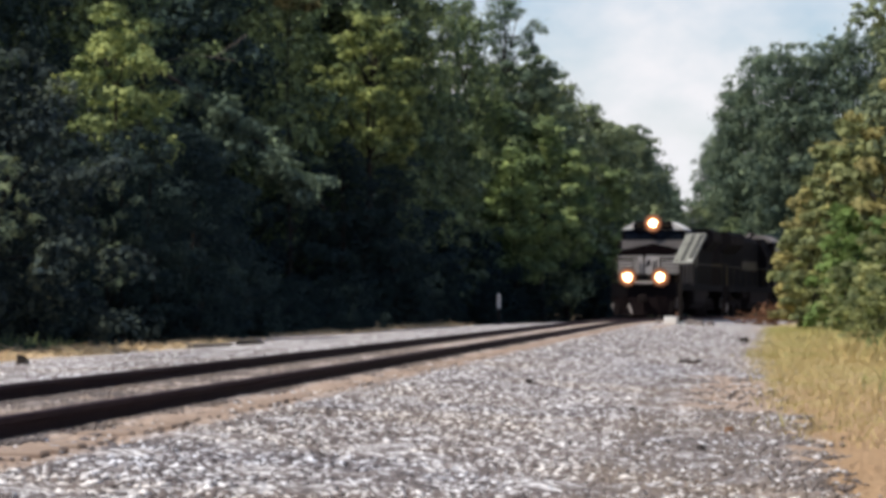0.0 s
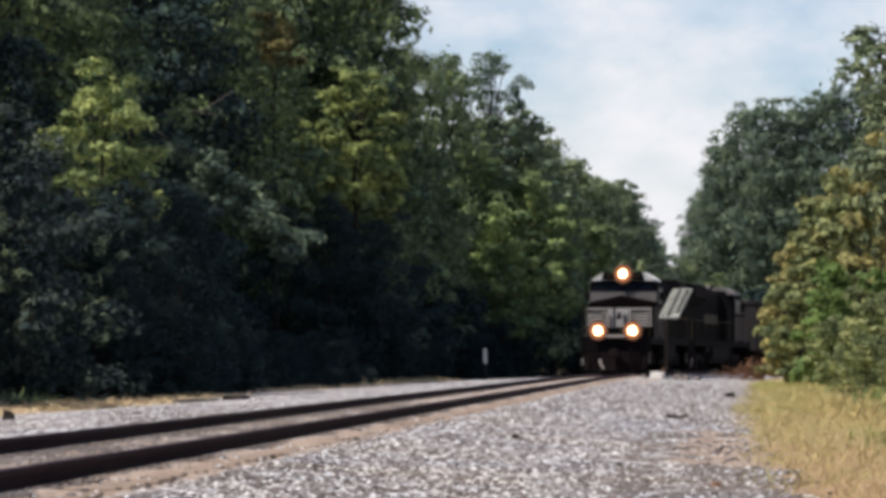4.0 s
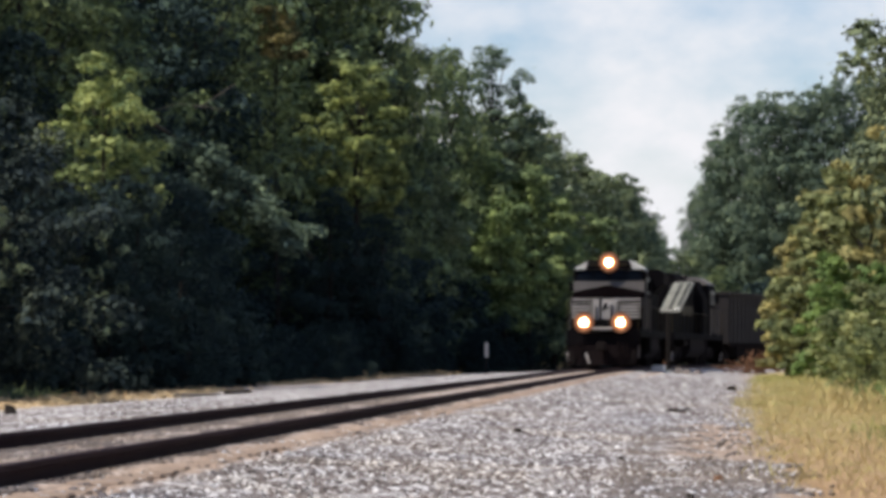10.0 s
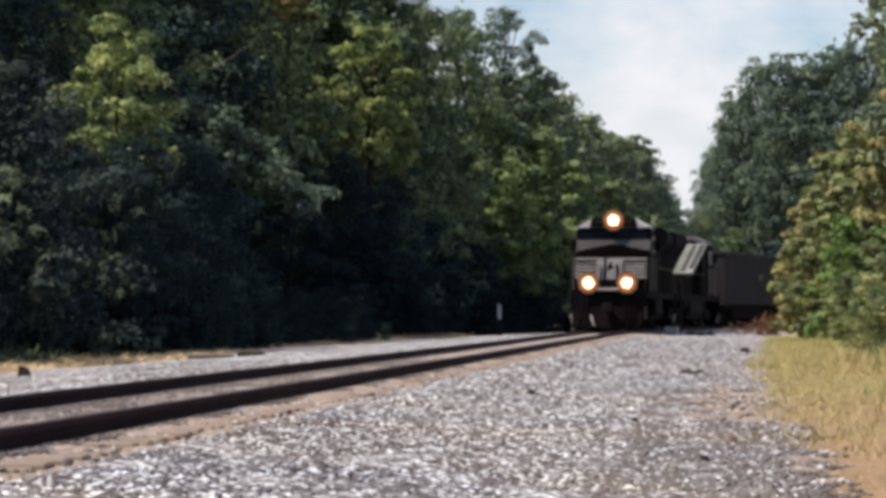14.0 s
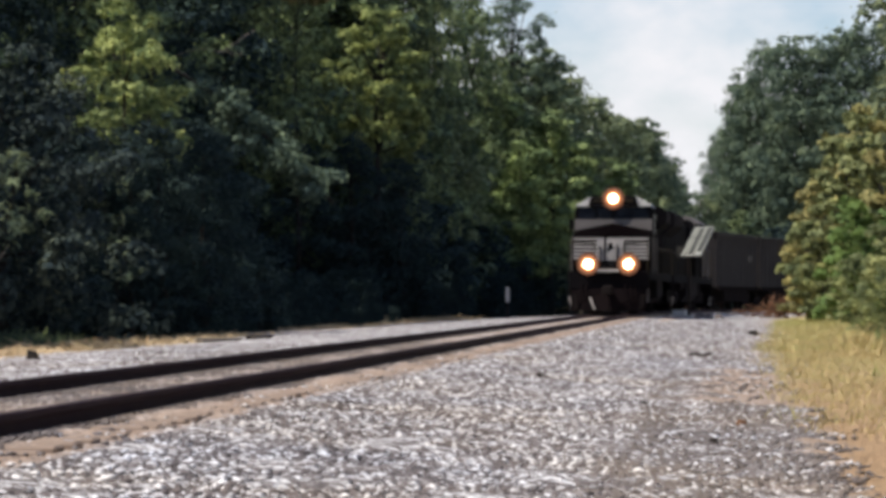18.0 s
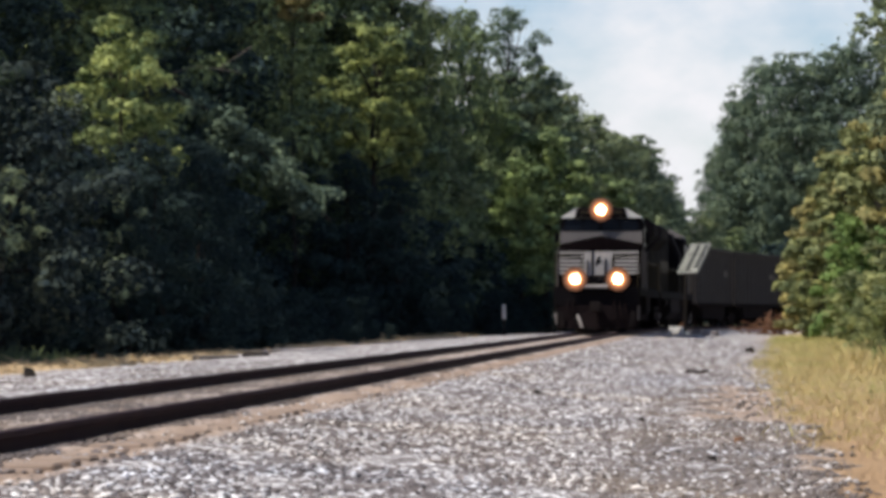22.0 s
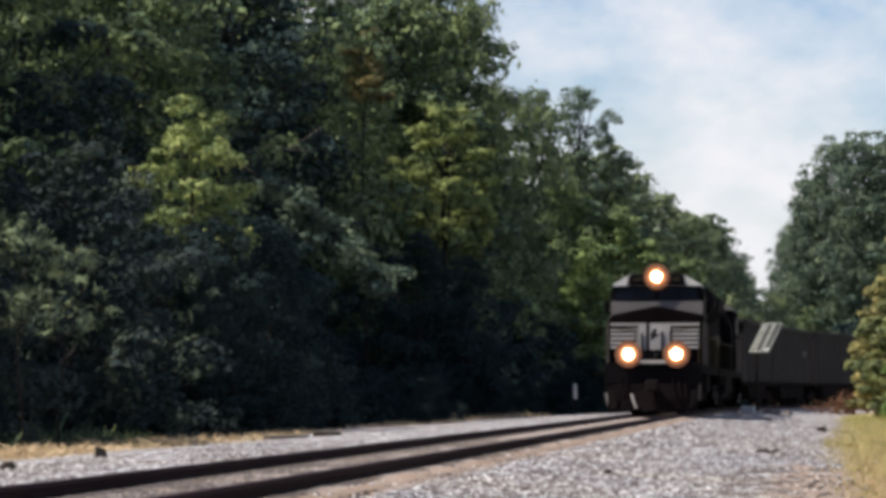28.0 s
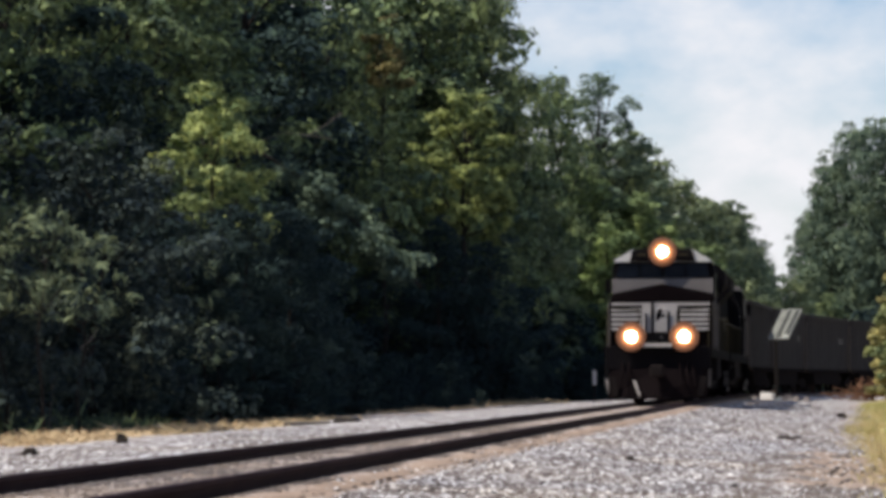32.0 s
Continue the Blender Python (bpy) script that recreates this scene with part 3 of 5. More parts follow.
def tree_model(name, label, category, seed, height, radius, low, mat, clumps, per, size, lobes=14, clump_r=0.55, trunk=None, tip=0.75, sparse=0.0, group="", fill=1.7, inner=0.22, bough=(0.22, 0.42), cone=0.0, slim=0.55):
    """A tree: tapered trunk with limbs (one part) and a crown of clumped leaves in uneven lobes (another).
    low: where the crown begins, as a share of the height; tip: how much the crown narrows upwards."""
    rng = np.random.default_rng(seed)
    root = thing(name, label, category, group)
    # boughs: uneven leafy masses set apart round the crown, with dark gaps between them
    nb = int(lobes * fill * 0.72)
    f = (np.arange(nb) + rng.random(nb)) / nb
    wid = radius * np.sin(np.pi * np.minimum(1, 0.18 + 0.74 * f)) ** 0.6 * (1 - tip * 0.45 * f)
    if cone:        # a pointed crown
        wid = radius * (1 - f) ** cone + 0.25
    turn = np.arange(nb) * 2.399 + rng.uniform(-0.6, 0.6, nb)
    br = radius * rng.uniform(*bough, nb) * (1 - (0.45 if cone else 0.25) * f)
    away = np.maximum(wid - br * 0.6, 0) * rng.uniform(0.55, 1.0, nb) ** 0.5
    bc = np.stack([np.cos(turn) * away, np.sin(turn) * away, np.minimum(height * (low + (1 - low) * f) * 0.97, height - br * 0.6)], 1)
    bole = Shape()
    tr = trunk or height * 0.017
    bend = rng.normal(0, radius * 0.07, (5, 2))
    bend[0] = 0
    levels = [height * k for k in (0, 0.2, 0.42, 0.62, 0.85)]
    pts = [Vector((bend[i][0], bend[i][1], levels[i] - (0.15 if i == 0 else 0))) for i in range(5)]
    for i in range(4):
        bole.tube(pts[i], pts[i + 1], tr * (1 - 0.22 * i), tr * (1 - 0.22 * (i + 1)), 8)
    for c in bc[::2]:
        k = min(3, max(0, int(np.searchsorted(levels, c[2] * 0.8)) - 1))
        bole.tube(pts[k].lerp(pts[k + 1], 0.5), c, tr * 0.30, tr * 0.08, 5)
    part("trunk", bole, "bark", root, "dark bark trunk with limbs")
    # each bough is a handful of tufts; leaves sit on the tufts' outer and upper sides
    nt = 4
    tv = rng.normal(0, 1, (nb, nt, 3))
    tv /= np.linalg.norm(tv, axis=2)[..., None]
    tc = bc[:, None] + tv * br[:, None, None] * rng.uniform(0.45, 0.95, (nb, nt, 1)) * np.array([1.35, 1.35, 0.55])
    trad = br[:, None] * rng.uniform(0.38, 0.64, (nb, nt))
    n = int(clumps * per * (1 - sparse))
    w = (trad ** 2).ravel()
    pick = rng.choice(nb * nt, n, p=w / w.sum())
    v = rng.normal(0, 1, (n, 3)) + np.array([0, 0, 0.75])
    v /= np.linalg.norm(v, axis=1)[:, None]
    ragged = 1 + 0.28 * np.sin(v[:, 0] * 7 + pick * 1.7) * np.sin(v[:, 1] * 7 + pick * 2.9)      # the shelf's rim is torn into sprigs
    c = tc.reshape(-1, 3)[pick] + v * (trad.ravel()[pick] * ragged * rng.uniform(0.72, 1.10, n))[:, None] * np.array([1.1, 1.1, 0.62])
    # the inner crown is thick with leaves too
    inside = rng.random(n) < inner
    k = inside.sum()
    g2 = rng.random(k)
    r2 = radius * 0.62 * (0.9 - 0.85 * g2 if cone else np.sin(np.pi * np.minimum(1, 0.15 + 0.8 * g2)) ** 0.6) * rng.random(k) ** 0.4
    a2 = rng.uniform(0, 6.283, k)
    c[inside] = np.stack([np.cos(a2) * r2, np.sin(a2) * r2, height * (low + (0.93 - low) * g2)], 1)
    loose = rng.random(n) < 0.06
    c[loose] += rng.normal(0, 0.05, (loose.sum(), 3)) * radius
    c[:, 2] = np.maximum(c[:, 2], 0.04)
    P, F = leaf_blades(rng, c, v * 0.95 + rng.normal(0, 0.26, (n, 3)) + np.array([0, 0, 0.20]), size, slim)
    part("crown", quick_mesh("crown", P, F, mat), mat, root, "uneven leafy crown")
    return root


def drooping_tree(d, u):
    """A tree in the wood whose longest limb arches out and down towards the track, with a lit spray of leaves along it."""
    rng = np.random.default_rng(67)
    x = float(centre_x(d)) + u
    root = thing("drooping_tree", "tree with a long lit bough drooping from the wood", "tree", at=pose(x, d, float(ground_z(x, d)) - 0.05))
    part("trunk", Shape().tube((0, 0, -0.2), (0.2, 0, 5.0), 0.17, 0.14).tube((0.2, 0, 5.0), (0.6, 0, 9.4), 0.14, 0.07), "bark", root, "dark bark trunk")
    k = np.linspace(0, 1, 12)
    line = np.stack([0.4 + 6.2 * k, -0.6 * k, 9.2 + 0.5 * np.sin(k * 2.2) - 5.3 * k ** 1.15], 1)
    part("limb", Shape().pipe([tuple(p) for p in line], 0.05, 5), "bark", root, "arching limb")
    part("dead_limb", Shape().pipe([(0.55, 0, 9.0), (2.1, -0.2, 9.45), (2.9, -0.3, 9.35), (3.5, -0.4, 9.75), (4.0, -0.4, 10.1)], 0.014, 5).pipe([(2.9, -0.3, 9.35), (3.6, -0.4, 9.25)], 0.01, 5), "grey_wood", root, "bare pale dead limb")
    nt = 38
    q = np.linspace(0.30, 0.95, nt)
    tc = np.stack([np.interp(q, k, line[:, j]) for j in range(3)], 1) + rng.normal(0, 1, (nt, 3)) * np.array([0.40, 0.5, 0.34])
    n = 3600
    pick = rng.integers(0, nt, n)
    v = rng.normal(0, 1, (n, 3)) + np.array([0, 0, 0.6])
    v /= np.linalg.norm(v, axis=1)[:, None]
    c = tc[pick] + v * (np.array([0.55, 0.55, 0.30]) * rng.uniform(0.5, 1.1, (n, 1)))
    P, F = leaf_blades(rng, c, v + rng.normal(0, 0.5, (n, 3)), 0.10)
    part("crown", quick_mesh("crown", P, F, "leaf_grey"), "leaf_grey", root, "spray of sunlit leaves along the limb")


def plant(model, d, u=None, az=None, scale=1.0, turn=0.0, group="", label="", sink=0.05, squeeze=1.0):
    """A copy of a tree at the depth d, u metres across from the track or at the bearing az."""
    x = float(centre_x(d)) + u if az is None else math.tan(radians(az)) * d
    z = float(ground_z(x, d)) - sink
    ob = copy_thing(model, pose(x, d, z, 0, 0, turn) @ Matrix.Diagonal((scale * squeeze, scale * squeeze, scale, 1)))
    return tagged(ob, label, "", group)


def remove_model(model):
    for o in (*model.children_recursive, model):
        bpy.data.objects.remove(o)


def build_woods():
    rng = random.Random(11)
    dark, green = "tall dark green broadleaf tree at the wood's edge", "leafy green tree of middle height at the wood's edge"
    low = "leafy shrub at the foot of the wood, shade put into its dark green"
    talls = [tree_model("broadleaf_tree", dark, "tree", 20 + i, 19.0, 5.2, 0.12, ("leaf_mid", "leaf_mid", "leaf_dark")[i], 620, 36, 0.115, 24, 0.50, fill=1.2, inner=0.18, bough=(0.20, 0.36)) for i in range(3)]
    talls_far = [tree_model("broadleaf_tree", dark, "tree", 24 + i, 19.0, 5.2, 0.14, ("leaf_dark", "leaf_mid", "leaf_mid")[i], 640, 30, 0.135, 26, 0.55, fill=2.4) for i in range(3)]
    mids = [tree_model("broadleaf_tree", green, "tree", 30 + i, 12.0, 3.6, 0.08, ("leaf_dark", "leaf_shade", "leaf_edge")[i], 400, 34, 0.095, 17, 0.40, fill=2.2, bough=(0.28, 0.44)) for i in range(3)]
    mids_far = [tree_model("broadleaf_tree", green, "tree", 34 + i, 12.0, 3.6, 0.08, ("leaf_mid", "leaf_mid", "leaf_far_haze")[i], 420, 28, 0.115, 18, 0.44, fill=2.4) for i in range(3)]
    far_ = [tree_model("broadleaf_tree", "hazy light green tree at the far end of the wood", "tree", 54 + i, 12.0, 3.6, 0.06, "leaf_far_haze", 480, 28, 0.125, 18, 0.44, fill=2.8) for i in range(2)]
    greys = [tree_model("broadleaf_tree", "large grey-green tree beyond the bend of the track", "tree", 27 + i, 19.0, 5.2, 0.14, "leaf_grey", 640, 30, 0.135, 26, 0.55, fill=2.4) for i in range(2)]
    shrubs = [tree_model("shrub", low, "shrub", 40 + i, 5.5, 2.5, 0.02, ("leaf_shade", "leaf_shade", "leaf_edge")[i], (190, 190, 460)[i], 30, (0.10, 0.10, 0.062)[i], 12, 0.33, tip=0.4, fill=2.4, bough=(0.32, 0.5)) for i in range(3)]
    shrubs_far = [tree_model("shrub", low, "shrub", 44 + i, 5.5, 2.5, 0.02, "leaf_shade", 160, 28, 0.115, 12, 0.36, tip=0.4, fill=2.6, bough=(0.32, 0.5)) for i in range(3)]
    # the wood on the far side of the track, in four rows along it
    d = 67.0
    while d < 255:
        far = max(0.0, (d - 185) / 74)
        if not 104 < d < 152:      # the wood's edge stands open here
            plant(shrubs[2] if d < 82 else rng.choice(shrubs[:2] if d < 122 else shrubs_far), d + rng.uniform(-1, 1), -12.6 + rng.uniform(-1.2, 0.9), None, rng.uniform(0.7, 1.25), rng.uniform(0, 360), "shrubs along the wood")
        d += rng.uniform(3.2, 5.6) * (1 + far * 0.5)
    d = 65.0
    while d < 248:
        cap = 1.0 if d < 189 else max(0.62, 1.0 - (d - 189) / 111)
        back = -3.2 if 100 < d < 152 else 0.0
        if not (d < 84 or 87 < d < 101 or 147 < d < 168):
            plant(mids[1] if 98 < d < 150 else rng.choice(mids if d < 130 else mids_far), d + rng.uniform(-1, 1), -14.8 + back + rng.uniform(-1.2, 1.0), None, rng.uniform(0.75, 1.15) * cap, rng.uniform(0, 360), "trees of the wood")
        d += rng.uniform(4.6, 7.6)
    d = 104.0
    while d < 150:     # undergrowth fills the open edge, its shade put into the leaf colour
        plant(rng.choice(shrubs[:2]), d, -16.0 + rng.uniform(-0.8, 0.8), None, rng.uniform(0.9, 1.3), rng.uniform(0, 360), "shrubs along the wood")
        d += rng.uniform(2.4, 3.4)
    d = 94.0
    while d < 196:     # low undergrowth at the very edge, with shade in its dark leaf colour
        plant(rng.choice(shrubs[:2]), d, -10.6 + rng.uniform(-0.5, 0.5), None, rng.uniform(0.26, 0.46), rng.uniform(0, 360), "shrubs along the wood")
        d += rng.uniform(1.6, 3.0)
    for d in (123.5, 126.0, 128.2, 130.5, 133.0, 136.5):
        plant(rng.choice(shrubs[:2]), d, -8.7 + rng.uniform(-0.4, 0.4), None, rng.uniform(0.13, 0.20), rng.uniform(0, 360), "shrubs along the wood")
    d = 67.0
    while d < 198:
        near = d < 122
        plant(rng.choice(talls if near else talls_far), d, -19.6 + rng.uniform(-1.5, 1.5), None, rng.uniform(0.82, 1.0) if near else rng.uniform(0.9, 1.15), rng.uniform(0, 360), "trees of the wood")
        d += rng.uniform(4.4, 6.0)
    d = 74.0
    while d < 222:
        cap = 1.0 if d < 185 else max(0.65, 1.0 - (d - 185) / 96)
        plant(rng.choice(talls_far), d, -29 + rng.uniform(-2, 2), None, rng.uniform(1.0, 1.2) * cap, rng.uniform(0, 360), "trees of the wood")
        d += rng.uniform(5.5, 7.5)
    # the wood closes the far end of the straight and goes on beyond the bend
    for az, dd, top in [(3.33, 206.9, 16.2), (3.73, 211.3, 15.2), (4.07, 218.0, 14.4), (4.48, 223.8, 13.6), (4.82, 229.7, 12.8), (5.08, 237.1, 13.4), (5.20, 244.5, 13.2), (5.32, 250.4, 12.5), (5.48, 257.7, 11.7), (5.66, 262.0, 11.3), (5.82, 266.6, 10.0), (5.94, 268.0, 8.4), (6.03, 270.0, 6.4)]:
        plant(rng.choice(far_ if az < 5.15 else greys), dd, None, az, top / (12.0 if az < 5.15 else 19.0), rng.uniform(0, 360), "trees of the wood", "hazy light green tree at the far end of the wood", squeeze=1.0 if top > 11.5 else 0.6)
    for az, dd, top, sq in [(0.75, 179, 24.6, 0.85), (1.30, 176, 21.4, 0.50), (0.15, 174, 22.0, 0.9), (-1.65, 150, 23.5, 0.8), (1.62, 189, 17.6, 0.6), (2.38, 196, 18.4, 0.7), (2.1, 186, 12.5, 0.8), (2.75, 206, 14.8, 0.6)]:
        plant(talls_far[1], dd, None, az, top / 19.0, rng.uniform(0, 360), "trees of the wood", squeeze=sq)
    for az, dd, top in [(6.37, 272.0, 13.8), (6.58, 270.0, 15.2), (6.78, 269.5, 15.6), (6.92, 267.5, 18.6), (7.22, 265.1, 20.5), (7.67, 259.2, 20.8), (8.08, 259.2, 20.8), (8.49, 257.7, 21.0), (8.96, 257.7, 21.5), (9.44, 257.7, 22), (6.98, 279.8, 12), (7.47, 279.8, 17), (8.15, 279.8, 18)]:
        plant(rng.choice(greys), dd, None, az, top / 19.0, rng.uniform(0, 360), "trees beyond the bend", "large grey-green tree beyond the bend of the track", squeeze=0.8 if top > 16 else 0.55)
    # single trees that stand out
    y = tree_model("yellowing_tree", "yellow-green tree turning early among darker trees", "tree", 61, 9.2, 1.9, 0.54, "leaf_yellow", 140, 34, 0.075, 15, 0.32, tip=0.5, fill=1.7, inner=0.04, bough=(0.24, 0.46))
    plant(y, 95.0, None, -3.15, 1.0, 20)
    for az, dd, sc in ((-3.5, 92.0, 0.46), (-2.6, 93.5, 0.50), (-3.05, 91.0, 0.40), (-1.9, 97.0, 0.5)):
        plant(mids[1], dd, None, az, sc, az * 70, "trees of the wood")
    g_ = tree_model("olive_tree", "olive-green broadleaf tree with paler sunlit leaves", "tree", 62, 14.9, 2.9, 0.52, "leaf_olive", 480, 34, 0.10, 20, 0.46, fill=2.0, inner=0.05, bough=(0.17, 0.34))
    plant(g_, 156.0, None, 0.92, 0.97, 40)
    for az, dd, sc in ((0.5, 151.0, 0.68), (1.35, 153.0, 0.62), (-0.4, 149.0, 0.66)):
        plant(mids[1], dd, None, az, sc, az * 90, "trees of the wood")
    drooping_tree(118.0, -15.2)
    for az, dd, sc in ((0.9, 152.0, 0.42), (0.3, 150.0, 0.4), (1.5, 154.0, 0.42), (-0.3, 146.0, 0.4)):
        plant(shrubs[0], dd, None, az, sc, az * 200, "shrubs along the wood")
    pa = tree_model("shrub", "pale grey-green leafy shrub at the foot of the wood", "shrub", 68, 4.6, 1.3, 0.52, "leaf_pale", 18, 30, 0.12, 20, 0.33, tip=0.4, trunk=0.03, fill=1.3, bough=(0.13, 0.25), slim=0.2)
    plant(pa, 90.5, None, -3.45, 1.05, 100)
    plant(pa, 89.0, None, -3.30, 0.62, 40)
    for az, dd, sc in ((-5.85, 65.2, 0.97), (-6.5, 66.4, 1.0), (-5.25, 66.8, 0.90), (-7.2, 65.0, 0.9)):
        plant(pa, dd, None, az, sc, az * 130)
    ru = tree_model("russet_tree", "tree with a few rusty brown leaf clusters", "tree", 66, 17.0, 1.5, 0.80, "leaf_russet", 70, 30, 0.12, 5, 0.3, trunk=0.07)
    plant(ru, 148.0, None, -0.33, 0.99, 0)
    br = tree_model("bright_tree", "lower tree with bright green sunlit leaves", "tree", 64, 9.6, 2.6, 0.30, "leaf_bright", 340, 34, 0.105, 16, 0.46, fill=2.0)
    plant(br, 193.0, None, 3.25, 1.0, 0)
    plant(br, 209.9, None, 4.14, 1.1, 120)
    plant(br, 196.5, None, 3.75, 1.2, 200)
    plant(br, 192.0, None, 2.4, 0.85, 250)
    plant(br, 216.0, None, 4.75, 1.0, 300)
    plant(br, 199.0, None, 2.75, 1.36, 60)
    s_ = tree_model("thin_tree", "thin-crowned grey-green tree with bare upper twigs", "tree", 69, 19.3, 4.5, 0.35, "leaf_grey", 700, 28, 0.095, 34, 0.45, fill=3.0, inner=0.08, cone=0.42, bough=(0.15, 0.27), trunk=0.2)
    plant(s_, 203.0, None, 3.1, 1.0, 0)
    # bushes on the near side
    autumn = [tree_model("bush", "tall sunlit bush with yellow-brown leaves", "bush", 70 + i, 7.4, 2.3, 0.03, ("leaf_autumn", "leaf_sunny", "leaf_autumn")[i], 250, 34, 0.125, 18, 0.36, tip=0.35, inner=0.04, fill=1.9, bough=(0.18, 0.33)) for i in range(3)]
    vine = tree_model("vine_bush", "bright green climbing leaves over a bush", "bush", 75, 4.5, 1.6, 0.02, "leaf_vine", 150, 28, 0.10, 14, 0.36, tip=0.4)
    grey = tree_model("shrub", "grey-green twiggy shrub beside the gravel", "shrub", 76, 3.6, 1.5, 0.02, "leaf_sunny", 130, 26, 0.085, 14, 0.32, tip=0.4)
    talr = tree_model("broadleaf_tree", "grey-green sunlit tree above the bushes beside the track", "tree", 77, 12.5, 3.2, 0.30, "leaf_pale", 560, 28, 0.11, 20, 0.5, fill=2.6)
    for az, dd, sc, tn in [(7.99, 142.8, 0.70, 0), (8.49, 137.0, 1.0, 70), (9.10, 132.5, 1.2, 160), (9.78, 129.6, 1.3, 230), (8.22, 150.2, 0.92, 110), (10.59, 129.6, 1.3, 10), (8.83, 148.7, 1.25, 300), (8.08, 135.5, 0.55, 40)]:
        plant(autumn[tn % 3], dd, None, az, sc, tn, "bushes on the near side")
    for az, dd, sc, tn in [(8.76, 126.6, 0.8, 0), (9.44, 123.7, 0.95, 90), (9.98, 117.8, 0.8, 200), (8.62, 128.0, 1.05, 40)]:
        plant(vine, dd, None, az, sc, tn, "bushes on the near side")
    for az, dd, sc, tn in [(8.62, 125.2, 0.75, 0), (9.17, 117.8, 1.0, 120), (9.78, 110.4, 0.7, 200), (8.72, 101.0, 0.42, 30), (9.15, 98.0, 0.55, 75), (9.6, 96.5, 0.5, 260), (10.2, 97.0, 0.6, 310)]:
        plant(grey, dd, None, az, sc, tn, "bushes on the near side")
    for az, dd, sc, tn in [(9.85, 141.4, 1.05, 0), (10.85, 124.0, 1.5, 100), (11.9, 124.0, 1.4, 200)]:
        plant(talr, dd, None, az, sc, tn, "trees on the near side")
    for model in (*greys, *far_, pa, *talls, *talls_far, *mids, *mids_far, *shrubs, *shrubs_far, y, g_, ru, br, s_, *autumn, vine, grey, talr):
        remove_model(model)
    # woods farther off, which close the gaps, and unseen belts beside and behind the camera
    r2 = np.random.default_rng(9)

    def belt(n, y0, y1, u0, u1, top):
        yy = r2.uniform(y0, y1, n)
        return np.stack([centre_x(yy) + r2.uniform(u0, u1, n), yy, r2.uniform(0.3, top, n)], 1)

    az = np.radians(r2.uniform(6.75, 12.0, 500))
    dd = r2.uniform(292, 318, 500)
    cen = np.concatenate([belt(2200, 58, 250, -52, -36, 15), np.stack([np.tan(az) * dd, dd, r2.uniform(0.3, 11, 500)], 1),
                          # belts out of view, added to block low sky light
                          belt(1500, -110, 62, -30, -22, 15), belt(1700, -110, 82, 15, 24, 16), belt(900, -130, -100, -22, 24, 16)])
    P, F = leaves(r2, cen, np.full(len(cen), 1.6), 14, 0.55)
    tagged(new("far_woods", quick_mesh("far_woods", P, F, "leaf_dark")), "dark green woods behind the trees, with added unseen belts round the camera", "woods", kind="stuff")


build_woods()


# ================= train =================
def wheelset(parent, y, r=0.53, name="wheelset"):
    ob = new(name)
    ob.empty_display_size = 0.2
    ob.parent = parent
    ob.matrix_basis = pose(0, y, r)
    wheel = Shape()
    for sgn in (-1, 1):
        wheel.tube((sgn * 0.69, 0, 0), (sgn * 0.82, 0, 0), r, r - 0.012, 24)
        wheel.tube((sgn * 0.66, 0, 0), (sgn * 0.69, 0, 0), r + 0.028, r + 0.028, 24)
        wheel.tube((sgn * 0.82, 0, 0), (sgn * 0.835, 0, 0), r * 0.55, r * 0.5, 16)
    wheel.tube((-1.0, 0, 0), (1.0, 0, 0), 0.085, 0.085, 10)
    wheel.box(-0.84, 0.84, -0.03, 0.03, r * 0.2, r * 0.45)
    me = wheel.mesh("wheelset", "loco_under")
    bpy.data.objects.remove(ob)
    return part(name, me, "", parent, "steel wheelset", at=pose(0, y, r))


def loco_bogie(root, y):
    fr = Shape()
    for sgn in (-1, 1):
        x = sgn * 1.04
        fr.box(x - 0.07, x + 0.07, y - 2.55, y + 2.55, 0.62, 0.92, 0.02)
        for a in (-1.85, 0.0, 1.85):
            fr.box(x - 0.12, x + 0.12, y + a - 0.24, y + a + 0.24, 0.34, 0.76, 0.03)
            fr.tube((x + sgn * 0.06, y + a - 0.34, 0.50), (x + sgn * 0.06, y + a - 0.34, 0.88), 0.085, 0.085, 8)
            fr.tube((x + sgn * 0.06, y + a + 0.34, 0.50), (x + sgn * 0.06, y + a + 0.34, 0.88), 0.085, 0.085, 8)
        fr.tube((x + sgn * 0.12, y - 0.9, 0.95), (x + sgn * 0.12, y + 0.9, 0.80), 0.05, 0.05, 8)
    fr.box(-1.0, 1.0, y - 0.45, y + 0.45, 0.66, 1.2, 0.04)
    fr.box(-1.0, 1.0, y - 2.5, y - 2.3, 0.62, 0.9)
    fr.box(-1.0, 1.0, y + 2.3, y + 2.5, 0.62, 0.9)
    bogie = part("bogie", fr, "loco_under", root, "dusty three-axle bogie")
    for a in (-1.85, 0.0, 1.85):
        wheelset(bogie, y + a)


